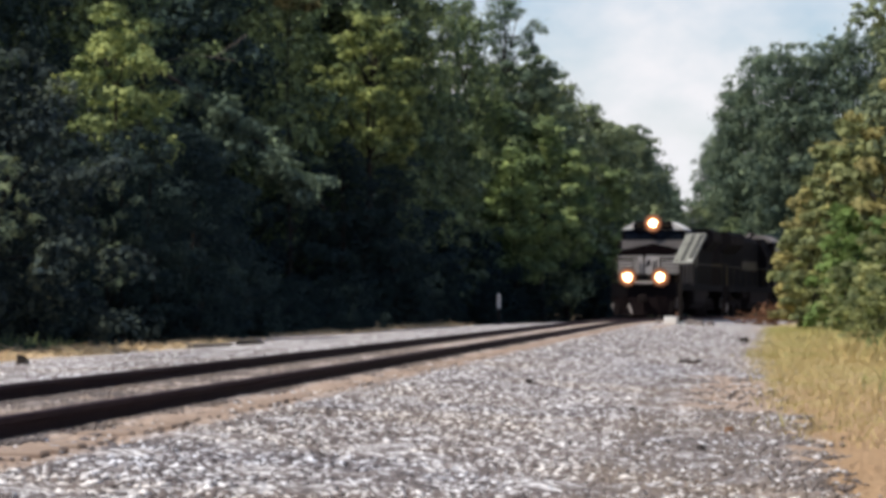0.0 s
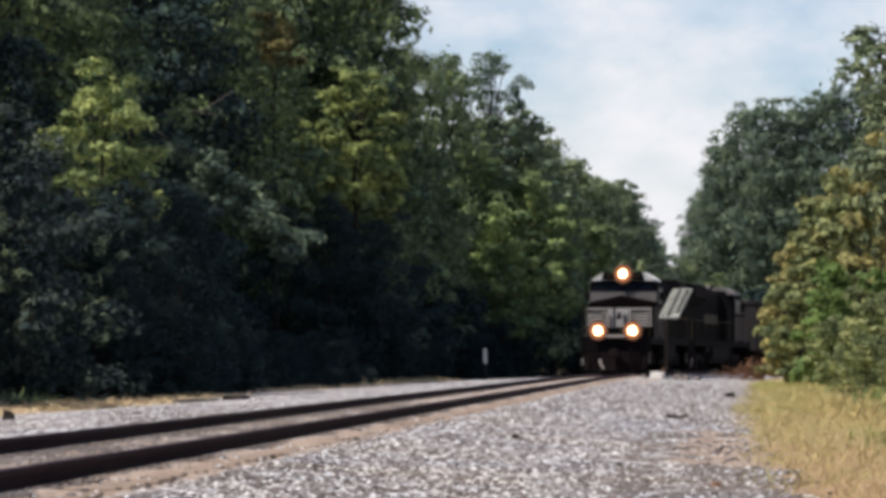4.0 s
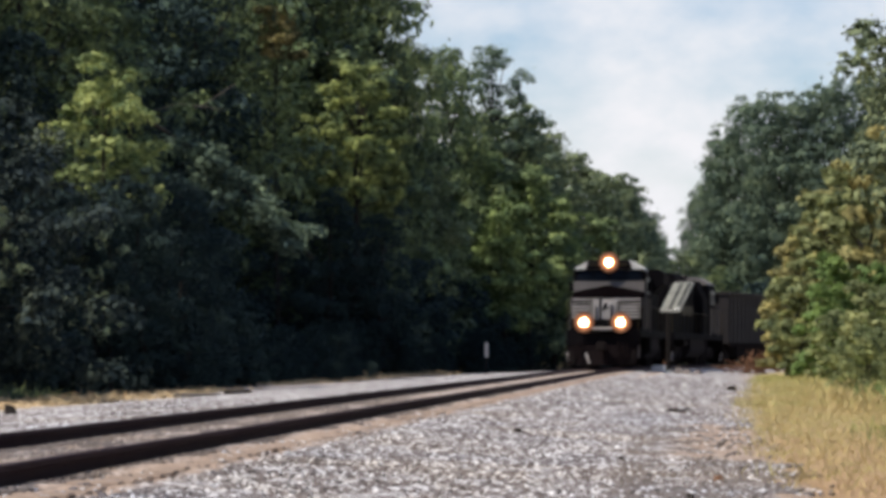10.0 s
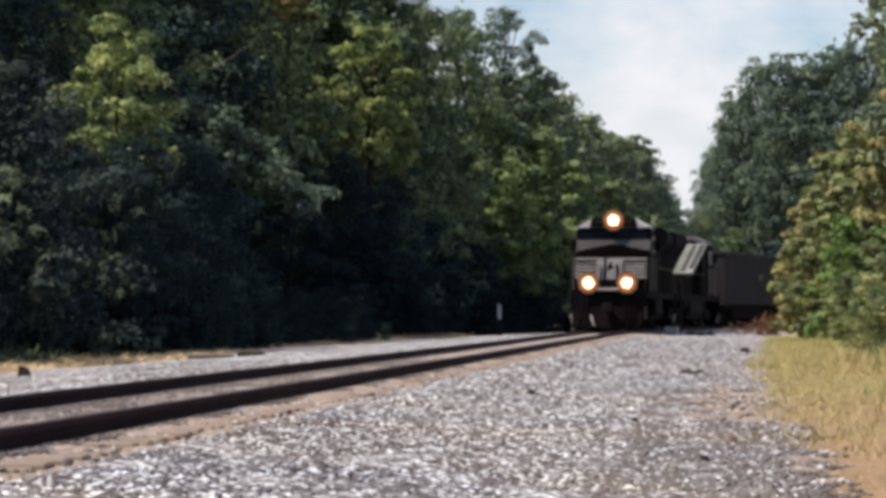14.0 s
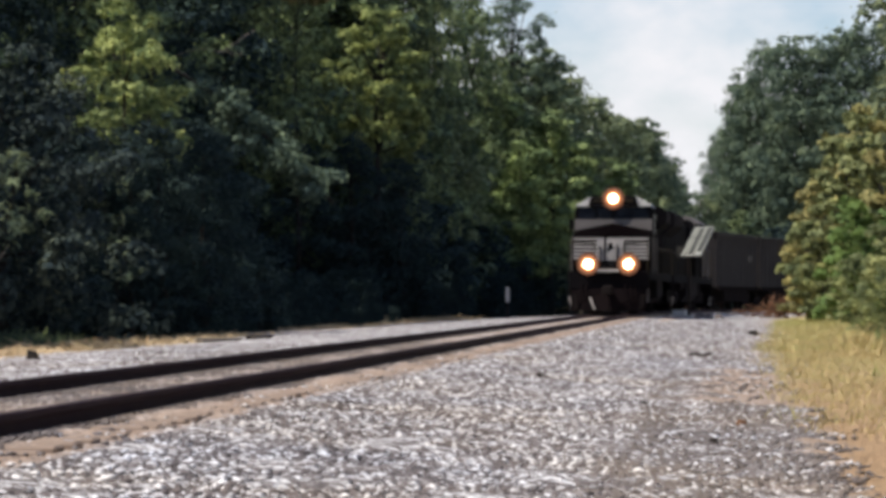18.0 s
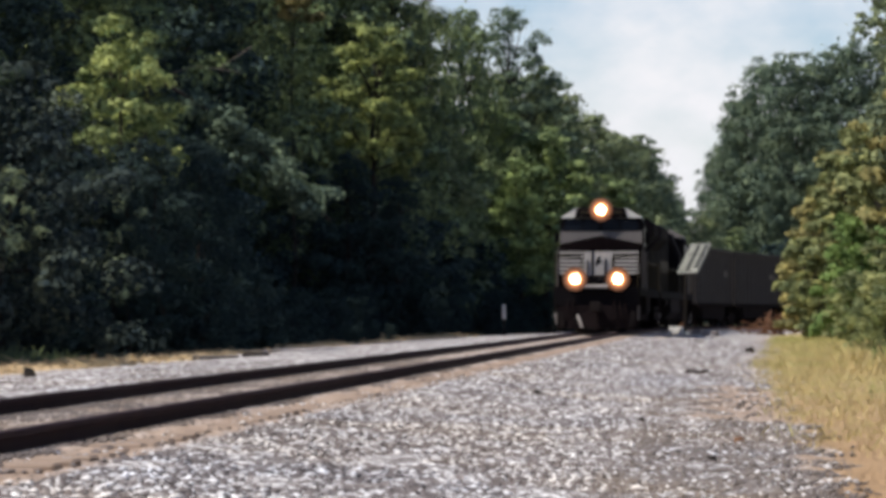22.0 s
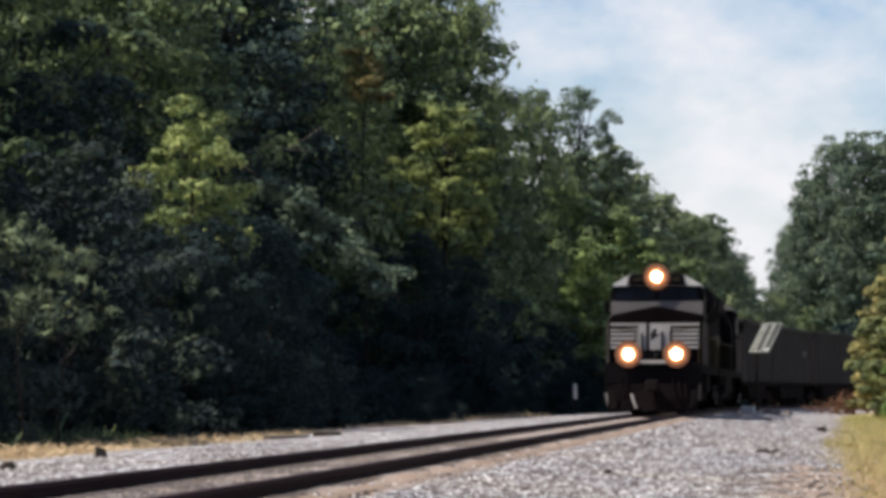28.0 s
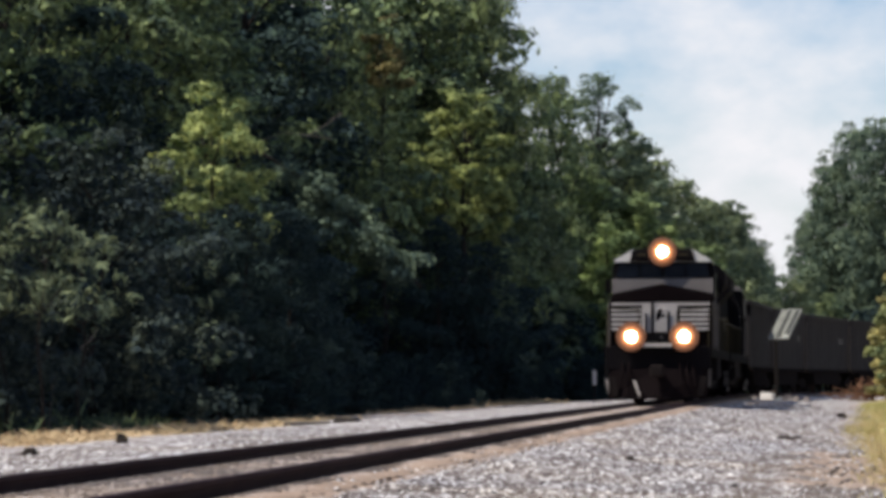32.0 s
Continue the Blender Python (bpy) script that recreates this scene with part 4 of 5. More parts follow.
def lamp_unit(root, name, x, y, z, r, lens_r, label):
    """A round lamp that shines forwards: housing, lens and emissive rings that imitate its glow."""
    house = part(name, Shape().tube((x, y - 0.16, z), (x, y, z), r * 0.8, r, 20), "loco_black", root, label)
    halo_ring = Shape()
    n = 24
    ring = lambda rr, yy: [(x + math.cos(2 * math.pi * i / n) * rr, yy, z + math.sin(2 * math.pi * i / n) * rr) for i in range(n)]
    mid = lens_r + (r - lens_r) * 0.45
    halo_ring.loft([ring(lens_r, y + 0.004), ring(mid, y + 0.012), ring(mid, y + 0.002)])
    part("reflector", halo_ring, "lamp_halo_inner", house, "inner emissive ring imitating the lamp glow")
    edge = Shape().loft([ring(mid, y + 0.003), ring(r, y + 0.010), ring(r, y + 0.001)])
    part("reflector_edge", edge, "lamp_halo_mid", house, "dimmer middle ring imitating the lamp glow")
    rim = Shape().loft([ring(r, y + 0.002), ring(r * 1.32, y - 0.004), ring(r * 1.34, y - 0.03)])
    part("bezel", rim, "lamp_halo_outer", house, "faint outer ring imitating the lamp glow")
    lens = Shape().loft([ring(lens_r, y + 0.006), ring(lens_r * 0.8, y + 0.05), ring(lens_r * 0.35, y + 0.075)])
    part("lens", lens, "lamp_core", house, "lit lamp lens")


CAB_PARTS = ("nose", "nose_face", "nose_side", "tool_box", "cab_side", "nose_door", "door_post", "emblem", "nose_handrail", "cab", "cab_front", "cab_roof", "number_fascia", "windscreen", "side_window", "mirror",
             "number_board", "grab_iron", "headlight_housing", "headlight", "antenna_dome", "horn", "electrical_cabinet")


def build_loco(lit):
    """A six-axle diesel locomotive, front towards +y, rail top at z 0."""
    root = thing("locomotive", "black diesel freight locomotive with striped white nose and lit lamps" if lit else
                 "black diesel freight locomotive running long hood first", "locomotive", "locomotives of the train")
    # underframe
    sill = Shape().box(-1.5, 1.5, -10.35, 10.35, 1.36, 1.60, 0.02)
    for sgn in (-1, 1):
        sill.box(sgn * 1.52 - 0.02, sgn * 1.52 + 0.02, -10.3, 10.3, 1.30, 1.62)
    part("underframe", sill, "loco_black", root)
    part("fuel_tank", Shape().prism([(-1.42, 1.34), (-1.45, 0.75), (-1.15, 0.42), (1.15, 0.42), (1.45, 0.75), (1.42, 1.34)], -3.2, 2.9), "loco_under", root, "dusty black fuel tank")
    for y in (-6.75, 6.55):
        loco_bogie(root, y)
    for end in (-1, 1):
        # end plate, plough, coupler, steps
        pl = Shape().box(-1.5, 1.5, end * 10.45 - 0.1, end * 10.45 + 0.1, 0.95, 1.62, 0.02)
        part("end_plate", pl, "loco_black", root)
        plough = Shape()
        y0, y1 = end * 10.5, end * 11.05
        plough.loft([[(-1.45, y0, 0.95), (0, y0 + end * 0.2, 0.98), (1.45, y0, 0.95), (1.45, y0 - end * 0.08, 0.95), (0, y0, 0.98), (-1.45, y0 - end * 0.08, 0.95)],
                     [(-1.42, y0 + end * 0.12, 0.12), (0, y1, 0.12), (1.42, y0 + end * 0.12, 0.12), (1.42, y0, 0.12), (0, y1 - end * 0.15, 0.12), (-1.42, y0, 0.12)]])
        part("plough", plough, "plough_black", root, "dark steel pilot plough")
        cp = Shape().box(-0.11, 0.11, min(end * 10.4, end * 11.2), max(end * 10.4, end * 11.2), 0.80, 1.02, 0.03)
        cp.box(-0.2, 0.2, min(end * 11.0, end * 11.35), max(end * 11.0, end * 11.35), 0.72, 1.08, 0.05)
        part("coupler", cp, "car_dark", root, "dusty knuckle coupler")
        part("anticlimber", Shape().box(-0.95, 0.95, min(end * 10.5, end * 10.72), max(end * 10.5, end * 10.72), 1.48, 1.66, 0.03), "loco_black", root)
        part("step_edge", Shape().box(-0.42, 0.42, end * 10.74 - 0.015, end * 10.74 + 0.015, 1.60, 1.70), "loco_white", root, "white painted step edge")
        for sgn in (-1, 1):
            for z in (0.42, 0.78, 1.12, 1.42):
                part("step", Shape().box(sgn * 1.28 - 0.24, sgn * 1.28 + 0.24, end * 10.18 - 0.16, end * 10.18 + 0.16, z - 0.02, z + 0.02), "loco_under", root, "dark steel corner step")
            for yy in (10.0, 10.36):
                part("step_side", Shape().box(sgn * 1.52 - 0.012, sgn * 1.52 + 0.012, end * yy - 0.02, end * yy + 0.02, 0.36, 1.6), "car_dark", root, "dark steel step side")
            for q, xx in enumerate((0.62, 0.82, 1.0)):
                ho = Shape().pipe([(sgn * xx, end * 10.55, 1.15), (sgn * (xx + 0.04), end * 10.82, 0.82 - 0.06 * q), (sgn * (xx + 0.08), end * 10.92, 0.46)], 0.032)
                if (sgn, q) == (1, 0):
                    ho = Shape().pipe([(0.66, end * 10.98, 0.62), (0.58, end * 11.06, 0.40), (0.50, end * 11.10, 0.18)], 0.036)
                part("air_hose", ho, "loco_white" if (sgn, q) == (1, 0) else "plough_black", root, "pale hanging air hose" if (sgn, q) == (1, 0) else "dark hanging air hose")
            part("pilot_edge", Shape().prism([(sgn * 1.22, 0.75), (sgn * 1.42, 0.75), (sgn * 1.30, 0.18), (sgn * 1.12, 0.18)], end * 10.72, end * 10.76), "car_dark", root, "worn plough edge")
            # white riser on the sunny side, grey opposite: the light is in the colour
            riser = Shape().prism([(sgn * 1.30, 0.24), (sgn * 1.44, 0.24), (sgn * 1.53, 0.66), (sgn * 1.40, 0.66)] if sgn > 0 else [(-1.53, 0.45), (-1.33, 0.45), (-1.33, 0.95), (-1.53, 0.95)], end * 10.40 - 0.012, end * 10.40 + 0.012)
            part("step_panel", riser, "loco_white" if sgn > 0 else "hose_grey", root, "step riser with sunlight put into its pale colour")
            rail = Shape().pipe([(sgn * 1.46, end * 10.42, 1.62), (sgn * 1.46, end * 10.42, 2.72), (sgn * 0.55, end * 10.42, 2.66)], 0.022)
            rail.pipe([(sgn * 0.55, end * 10.42, 2.66), (sgn * 0.55, end * 10.42, 1.62)], 0.022)
            part("end_handrail", rail, "rail_yellow", root, "dull yellow end handrail")
    # nose, with a peaked top
    w = 1.50
    nose = Shape()
    nose.loft([[(-w, 7.95, 1.6), (w, 7.95, 1.6), (w, 7.95, 3.22), (0.0, 7.95, 3.52), (-w, 7.95, 3.22)],
               [(-w, 9.30, 1.6), (w, 9.30, 1.6), (w, 9.30, 3.02), (0.0, 9.30, 3.40), (-w, 9.30, 3.02)],
               [(-w + 0.06, 9.62, 1.6), (w - 0.06, 9.62, 1.6), (w - 0.06, 9.62, 2.92), (0.0, 9.62, 2.98), (-w + 0.06, 9.62, 2.92)]])
    part("nose", nose, "nose_black", root, "black short hood with a peaked top")
    nf = part("nose_face", Shape().box(-0.50, 0.54, 9.62, 9.65, 2.04, 2.84, 0.01), "loco_white", root, "off-white middle panel of the nose")
    part("stripe", Shape().box(-1.44, 1.44, 9.625, 9.655, 2.83, 2.905), "loco_white", nf, "off-white band under the nose top")
    for sgn in (-1, 1):
        for z in (2.70, 2.56, 2.42, 2.28, 2.14):
            part("stripe", Shape().box(min(sgn * 0.56, sgn * 1.44), max(sgn * 0.56, sgn * 1.44), 9.62, 9.645, z - 0.04, z + 0.04), "loco_white", nf, "off-white nose stripe")
        part("nose_side", Shape().box(sgn * 1.503 - 0.008, sgn * 1.503 + 0.008, 8.0, 9.28, 1.64, 2.98), "loco_brown_grey", root, "brown-grey side of the nose")
    part("nose_door", Shape().box(-0.20, 0.18, 9.652, 9.685, 2.05, 2.74, 0.01), "loco_white", root, "off-white nose door")
    for x, wd, z0, z1 in ((0.42, 0.025, 2.06, 2.60), (0.23, 0.038, 1.92, 2.92), (-0.24, 0.03, 2.06, 2.64)):
        part("door_post", Shape().box(x - wd, x + wd, 9.652, 9.70, z0, z1), "loco_black", root)
    tb = part("tool_box", Shape().box(-0.28, 0.45, 9.62, 9.80, 1.76, 2.03, 0.02), "loco_black", root, "dark box below the nose door")
    part("latch", Shape().tube((-0.03, 9.80, 1.90), (-0.03, 9.815, 1.90), 0.035, 0.03, 10), "hose_grey", tb)
    # a plain emblem: dark body and raised leg
    em = Shape().prism([(0.13, 2.42), (0.09, 2.36), (0.04, 2.42), (0.0, 2.47), (-0.13, 2.50), (-0.10, 2.56), (-0.02, 2.58), (-0.07, 2.68), (-0.03, 2.74), (0.06, 2.70), (0.12, 2.56)], 9.687, 9.692)
    part("emblem", em, "loco_black", root, "plain black emblem on the nose")
    part("nose_handrail", Shape().pipe([(0.98, 9.72, 1.66), (0.98, 9.72, 2.05), (0.5, 9.72, 2.05)], 0.02), "loco_black", root)
    # cab
    cab = Shape().prism([(-1.52, 1.6), (1.52, 1.6), (1.52, 3.95), (1.42, 4.22), (-1.42, 4.22), (-1.52, 3.95)], 5.05, 7.95)
    part("cab", cab, "loco_black", root, "black cab body")
    fr = Shape().box(-1.50, 1.50, 7.955, 7.99, 3.20, 3.67, 0.01)
    part("cab_front", fr, "cab_grey", root, "grey cab front below the windows")
    roof = Shape().loft([[(-1.46, 4.95, 4.16), (1.46, 4.95, 4.16), (1.40, 4.95, 4.26), (0.85, 4.95, 4.56), (-0.85, 4.95, 4.56), (-1.40, 4.95, 4.26)],
                         [(-1.46, 8.10, 4.16), (1.46, 8.10, 4.16), (1.40, 8.10, 4.24), (0.85, 8.10, 4.54), (-0.85, 8.10, 4.54), (-1.40, 8.10, 4.24)]])
    part("cab_roof", roof, "roof_grey" if lit else "cab_grey", root, "off-white cab roof" if lit else "grey cab roof")
    part("number_fascia", Shape().prism([(-0.98, 4.17), (0.98, 4.17), (0.84, 4.552), (-0.84, 4.552)], 8.10, 8.12), "loco_under", root, "dark band behind the number boards")
    for x0, x1, xs0, xs1 in ((-1.36, -0.72, -1.30, -0.70), (-0.66, -0.06, -0.64, -0.06), (0.06, 0.66, 0.06, 0.64), (0.72, 1.36, 0.70, 1.30)):
        pane = Shape().prism([(x0, 3.72), (x1, 3.72), (xs1, 4.10), (xs0, 4.10)], 7.995, 8.012)
        wp = part("windscreen", pane, "cab_glass", root, "dark windscreen pane")
        part("windscreen_gasket", Shape().prism([(x0 - 0.04, 3.68), (x1 + 0.04, 3.68), (xs1 + 0.04, 4.14), (xs0 - 0.04, 4.14)], 7.991, 7.996), "loco_black", wp)
    for sgn in (-1, 1):
        for y0, y1 in ((5.5, 6.3), (6.4, 7.3)):
            sw = part("side_window", Shape().box(sgn * 1.525 - 0.012, sgn * 1.525 + 0.012, y0, y1, 3.15, 3.85), "side_glass", root, "dark side window")
            part("window_frame", Shape().box(sgn * 1.522 - 0.01, sgn * 1.522 + 0.01, y0 - 0.05, y1 + 0.05, 3.10, 3.90), "loco_under", sw)
        part("cab_side", Shape().box(sgn * 1.523 - 0.006, sgn * 1.523 + 0.006, 5.1, 7.9, 1.66, 2.95), "loco_brown_grey", root, "brown-grey lower cab side")
        for yy in (4.30, 7.98):
            part("cab_handrail", Shape().tube((sgn * 1.56, yy, 1.55), (sgn * 1.56, yy, 2.95), 0.03, 0.03, 6), "hose_grey", root, "worn pale handrail beside the cab")
        part("mirror", Shape().box(sgn * 1.66 - 0.08, sgn * 1.66 + 0.08, 7.40, 7.44, 3.25, 3.65), "loco_black", root)
        nb = part("number_board", Shape().box(min(sgn * 0.36, sgn * 0.92), max(sgn * 0.36, sgn * 0.92), 8.11, 8.15, 4.24, 4.48, 0.01), "loco_black", root, "dark number board")
        part("bar", Shape().box(min(sgn * 0.48, sgn * 0.76), max(sgn * 0.48, sgn * 0.76), 8.15, 8.155, 4.33, 4.41), "rail_yellow", nb)
        part("grab_iron", Shape().pipe([(sgn * 1.5, 7.96, 1.7), (sgn * 1.56, 8.0, 1.75), (sgn * 1.56, 8.0, 3.1), (sgn * 1.5, 7.96, 3.15)], 0.022), "hose_grey", root)
        # battery box by the cab, light in colour
        part("equipment_box", Shape().box(min(sgn * 1.2, sgn * 1.5), max(sgn * 1.2, sgn * 1.5), 2.9, 3.6, 0.62, 1.32, 0.03), "car_dark", root, "dusty dark equipment box under the cab")
    # headlamps
    if lit:
        part("headlight_housing", Shape().box(-0.40, 0.40, 8.0, 8.12, 4.22, 4.66, 0.03), "loco_black", root)
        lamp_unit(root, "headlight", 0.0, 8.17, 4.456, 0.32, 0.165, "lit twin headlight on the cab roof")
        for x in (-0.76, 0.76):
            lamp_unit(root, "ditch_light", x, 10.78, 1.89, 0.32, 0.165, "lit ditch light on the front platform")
            part("lamp_bracket", Shape().box(x - 0.08, x + 0.08, 10.34, 10.62, 1.6, 1.80), "loco_black", root)
    else:
        part("headlight", Shape().tube((0, 7.98, 4.42), (0, 8.16, 4.42), 0.22, 0.24, 20), "hose_grey", root)
    # long hood
    hood = Shape().prism([(-0.98, 1.6), (0.98, 1.6), (0.98, 4.05), (0.72, 4.32), (-0.72, 4.32), (-0.98, 4.05)], -9.75, 2.26)
    part("long_hood", hood, "loco_black", root, "long black engine hood")
    part("electrical_cabinet", Shape().prism([(-1.44, 1.6), (1.44, 1.6), (1.44, 3.4), (1.05, 4.32), (-1.05, 4.32), (-1.44, 3.4)], 3.1, 5.05), "loco_black", root)
    rad = Shape().loft([[(-1.0, -9.7, 3.35), (1.0, -9.7, 3.35), (1.50, -9.7, 3.80), (1.50, -9.7, 4.28), (1.25, -9.7, 4.48), (-1.25, -9.7, 4.48), (-1.50, -9.7, 4.28), (-1.50, -9.7, 3.80)],
                        [(-1.0, -5.4, 3.35), (1.0, -5.4, 3.35), (1.50, -5.4, 3.80), (1.50, -5.4, 4.28), (1.25, -5.4, 4.48), (-1.25, -5.4, 4.48), (-1.50, -5.4, 4.28), (-1.50, -5.4, 3.80)]])
    part("radiator", rad, "loco_black", root, "overhanging black radiator cabin")
    ex = Shape().box(-0.5, 0.5, -1.2, 0.5, 4.30, 4.52, 0.05)
    part("exhaust_stack", ex, "loco_under", root)
    for y in (-4.6, -2.6, 1.6):
        part("roof_hatch", Shape().box(-0.6, 0.6, y - 0.7, y + 0.7, 4.30, 4.40, 0.03), "loco_black", root)
    for sgn in (-1, 1):
        for k in range(13):
            y = -8.9 + k * 0.84
            part("hood_door", Shape().box(sgn * 0.985 - 0.014, sgn * 0.985 + 0.014, y, y + 0.76, 1.75, 3.25 if k < 4 else 3.75), "loco_black", root)
        for k in range(3):
            part("radiator_grille", Shape().box(sgn * 1.505 - 0.015, sgn * 1.505 + 0.015, -9.5 + k * 1.36, -8.25 + k * 1.36, 3.84, 4.24), "loco_under", root)
        # lettering too far off to read
        part("bar", Shape().box(sgn * 1.0 - 0.012, sgn * 1.0 + 0.012, -3.2, 1.4, 2.5, 3.0), "rail_yellow", root, "dull lettering as a plain bar")
        hr = Shape()
        hr.pipe([(sgn * 1.46, -10.2, 2.62), (sgn * 1.46, 4.9, 2.62)], 0.02)
        part("side_handrail", hr, "rail_yellow", root, "dull yellow walkway handrail")
        for k in range(9):
            y = -10.2 + k * 1.88
            part("handrail_post", Shape().tube((sgn * 1.46, y, 1.6), (sgn * 1.46, y, 2.63), 0.02, 0.02, 6), "rail_yellow", root)
        hn = Shape().tube((0.35 * sgn, 4.2, 4.32), (0.35 * sgn, 4.2, 4.55), 0.05)
        hn.tube((0.35 * sgn, 4.2, 4.55), (0.35 * sgn, 4.75, 4.58), 0.04, 0.10, 10)
        part("horn", hn, "loco_under", root)
        part("air_tank", Shape().tube((sgn * 1.2, -3.4, 1.15), (sgn * 1.2, -5.0, 1.15), 0.17, 0.17, 12), "loco_under", root)
    part("antenna_dome", Shape().tube((0, 6.2, 4.55), (0, 6.2, 4.68), 0.25, 0.18, 14), "cab_grey", root)
    # cab and nose stand back from the front platform
    for o in root.children:
        if o.name.split(".")[0] in CAB_PARTS:
            o.matrix_basis = pose(0, -0.85, 0)
    return root


def build_hopper():
    """A steel coal car with ribbed sides on two bogies, one end towards +y."""
    root = thing("coal_car", "dark brown-grey steel coal car with ribbed sides", "freight car", "coal cars of the train")
    body = Shape()
    L = 7.45
    body.loft([[(-1.50, -L, 1.15), (1.50, -L, 1.15), (1.50, L, 1.15), (-1.50, L, 1.15)], [(-1.52, -L, 3.80), (1.52, -L, 3.80), (1.52, L, 3.80), (-1.52, L, 3.80)]])
    part("body", body, "car_steel", root, "dark weathered steel body")
    tub = Shape()
    for sgn in (-1, 1):
        tub.prism([(-4.75, 1.15), (-4.5, 0.42), (4.5, 0.42), (4.75, 1.15)], sgn * 0.25, sgn * 1.47, axis="x")
    part("tub_floor", tub, "car_dark", root, "dark bathtub floor")
    for sgn in (-1, 1):
        part("top_chord", Shape().box(sgn * 1.55 - 0.07, sgn * 1.55 + 0.07, -L - 0.05, L + 0.05, 3.76, 3.95, 0.02), "car_steel", root)
        part("end_chord", Shape().box(-1.48, 1.48, sgn * L - 0.07, sgn * L + 0.07, 3.76, 3.945, 0.02), "car_steel", root)
    rung = Shape().tube((0, -0.215, 0), (0, 0.215, 0), 0.018, 0.018, 5).mesh("rung", "car_dark")
    rib = Shape().box(-0.03, 0.0, -0.06, 0.06, 1.12, 3.80, 0.012).mesh("rib", "car_steel")
    for sgn in (-1, 1):
        for k in range(13):
            part("rib", rib, "", root, at=pose(sgn * 1.55, -L + 0.12 + k * (2 * L - 0.24) / 12, 0))
        part("side_sill", Shape().box(sgn * 1.54 - 0.06, sgn * 1.54 + 0.06, -L, L, 1.02, 1.20, 0.015), "car_dark", root)
        for e in (-1, 1):
            for z in (0.95, 1.3, 1.65, 2.0, 2.35, 2.7, 3.05, 3.4):
                part("rung", rung, "", root, at=pose(sgn * 1.63, e * (L - 0.335), z))
        part("reporting_mark", Shape().box(sgn * 1.525 - 0.006, sgn * 1.525 + 0.006, -5.6, -4.2, 2.55, 2.85), "hose_grey", root, "worn lettering as a plain bar")
    heap = Shape()
    heap.loft([[(-1.46, -L + 0.1, 3.72), (1.46, -L + 0.1, 3.72), (1.46, L - 0.1, 3.72), (-1.46, L - 0.1, 3.72)],
               [(-0.7, -L + 1.3, 3.98), (0.7, -L + 1.3, 3.98), (0.7, L - 1.3, 3.98), (-0.7, L - 1.3, 3.98)]])
    part("coal_load", heap, "coal", root, "heap of black coal")
    for e in (-1, 1):
        part("coupler", Shape().box(-0.12, 0.12, min(e * 7.0, e * 8.15), max(e * 7.0, e * 8.15), 0.78, 1.02, 0.03), "car_dark", root)
        y = e * 5.95
        fr = Shape()
        for sgn in (-1, 1):
            x = sgn * 1.0
            fr.prism([(y - 1.15, 0.55), (y - 0.75, 0.70), (y - 0.35, 0.72), (y + 0.35, 0.72), (y + 0.75, 0.70), (y + 1.15, 0.55), (y + 1.1, 0.38), (y + 0.4, 0.20), (y - 0.4, 0.20), (y - 1.1, 0.38)], x - 0.08, x + 0.08, axis="x")
        fr.box(-1.05, 1.05, y - 0.2, y + 0.2, 0.42, 0.80, 0.03)
        bogie = part("bogie", fr, "car_dark", root, "dusty two-axle bogie")
        for a in (-0.88, 0.88):
            wheelset(bogie, y + a, 0.457)
    return root


def build_train():
    cars = [build_loco(True), build_loco(False)]
    first = build_hopper()
    cars.append(first)
    for _ in range(7):
        cars.append(copy_thing(first, Matrix.Identity(4)))
    return cars


# distance of each car's middle behind the lamp plane of the leading engine, its bogie spread and its wheels
TRAIN = build_train()
BEHIND = [10.45, 33.3] + [33.3 + 11.35 + 8.15 + 16.3 * k for k in range(8)]
SPREAD = [6.65, 6.65] + [5.95] * 8
TURNED = [False, True] + [False] * 8


def front_at(t):
    """How far along the track the leading engine's lamps are at t seconds."""
    k = t / 32.0
    return 47.7852 * k ** 4 + -134.7711 * k ** 3 + 103.5007 * k ** 2 + -78.9134 * k + 165.4066


def car_pose(i, t):
    s = front_at(t) + BEHIND[i]
    ax, ay, _ = on_track(s - SPREAD[i])
    bx, by, _ = on_track(s + SPREAD[i])
    turn = math.degrees(math.atan2(ay - by, ax - bx)) - 90
    return pose((ax + bx) / 2, (ay + by) / 2, 0, 0, 0, turn + (180 if TURNED[i] else 0))


# ================= things beside the track =================
def build_marker():
    d, az = 150.9, 3.018
    x = math.tan(radians(az)) * d
    z = float(ground_z(x, d))
    root = thing("marker_post", "white marker plate on a dark post beside the track", "marker post", at=pose(x, d, z, 0, 0, 8))
    part("post", Shape().box(-0.045, 0.045, -0.03, 0.03, -0.2, 1.30, 0.008), "pole_steel", root, "dark thin post")
    part("plate", Shape().box(-0.075, 0.075, -0.05, -0.032, 0.72, 1.34, 0.006), "post_white", root, "white upright plate")


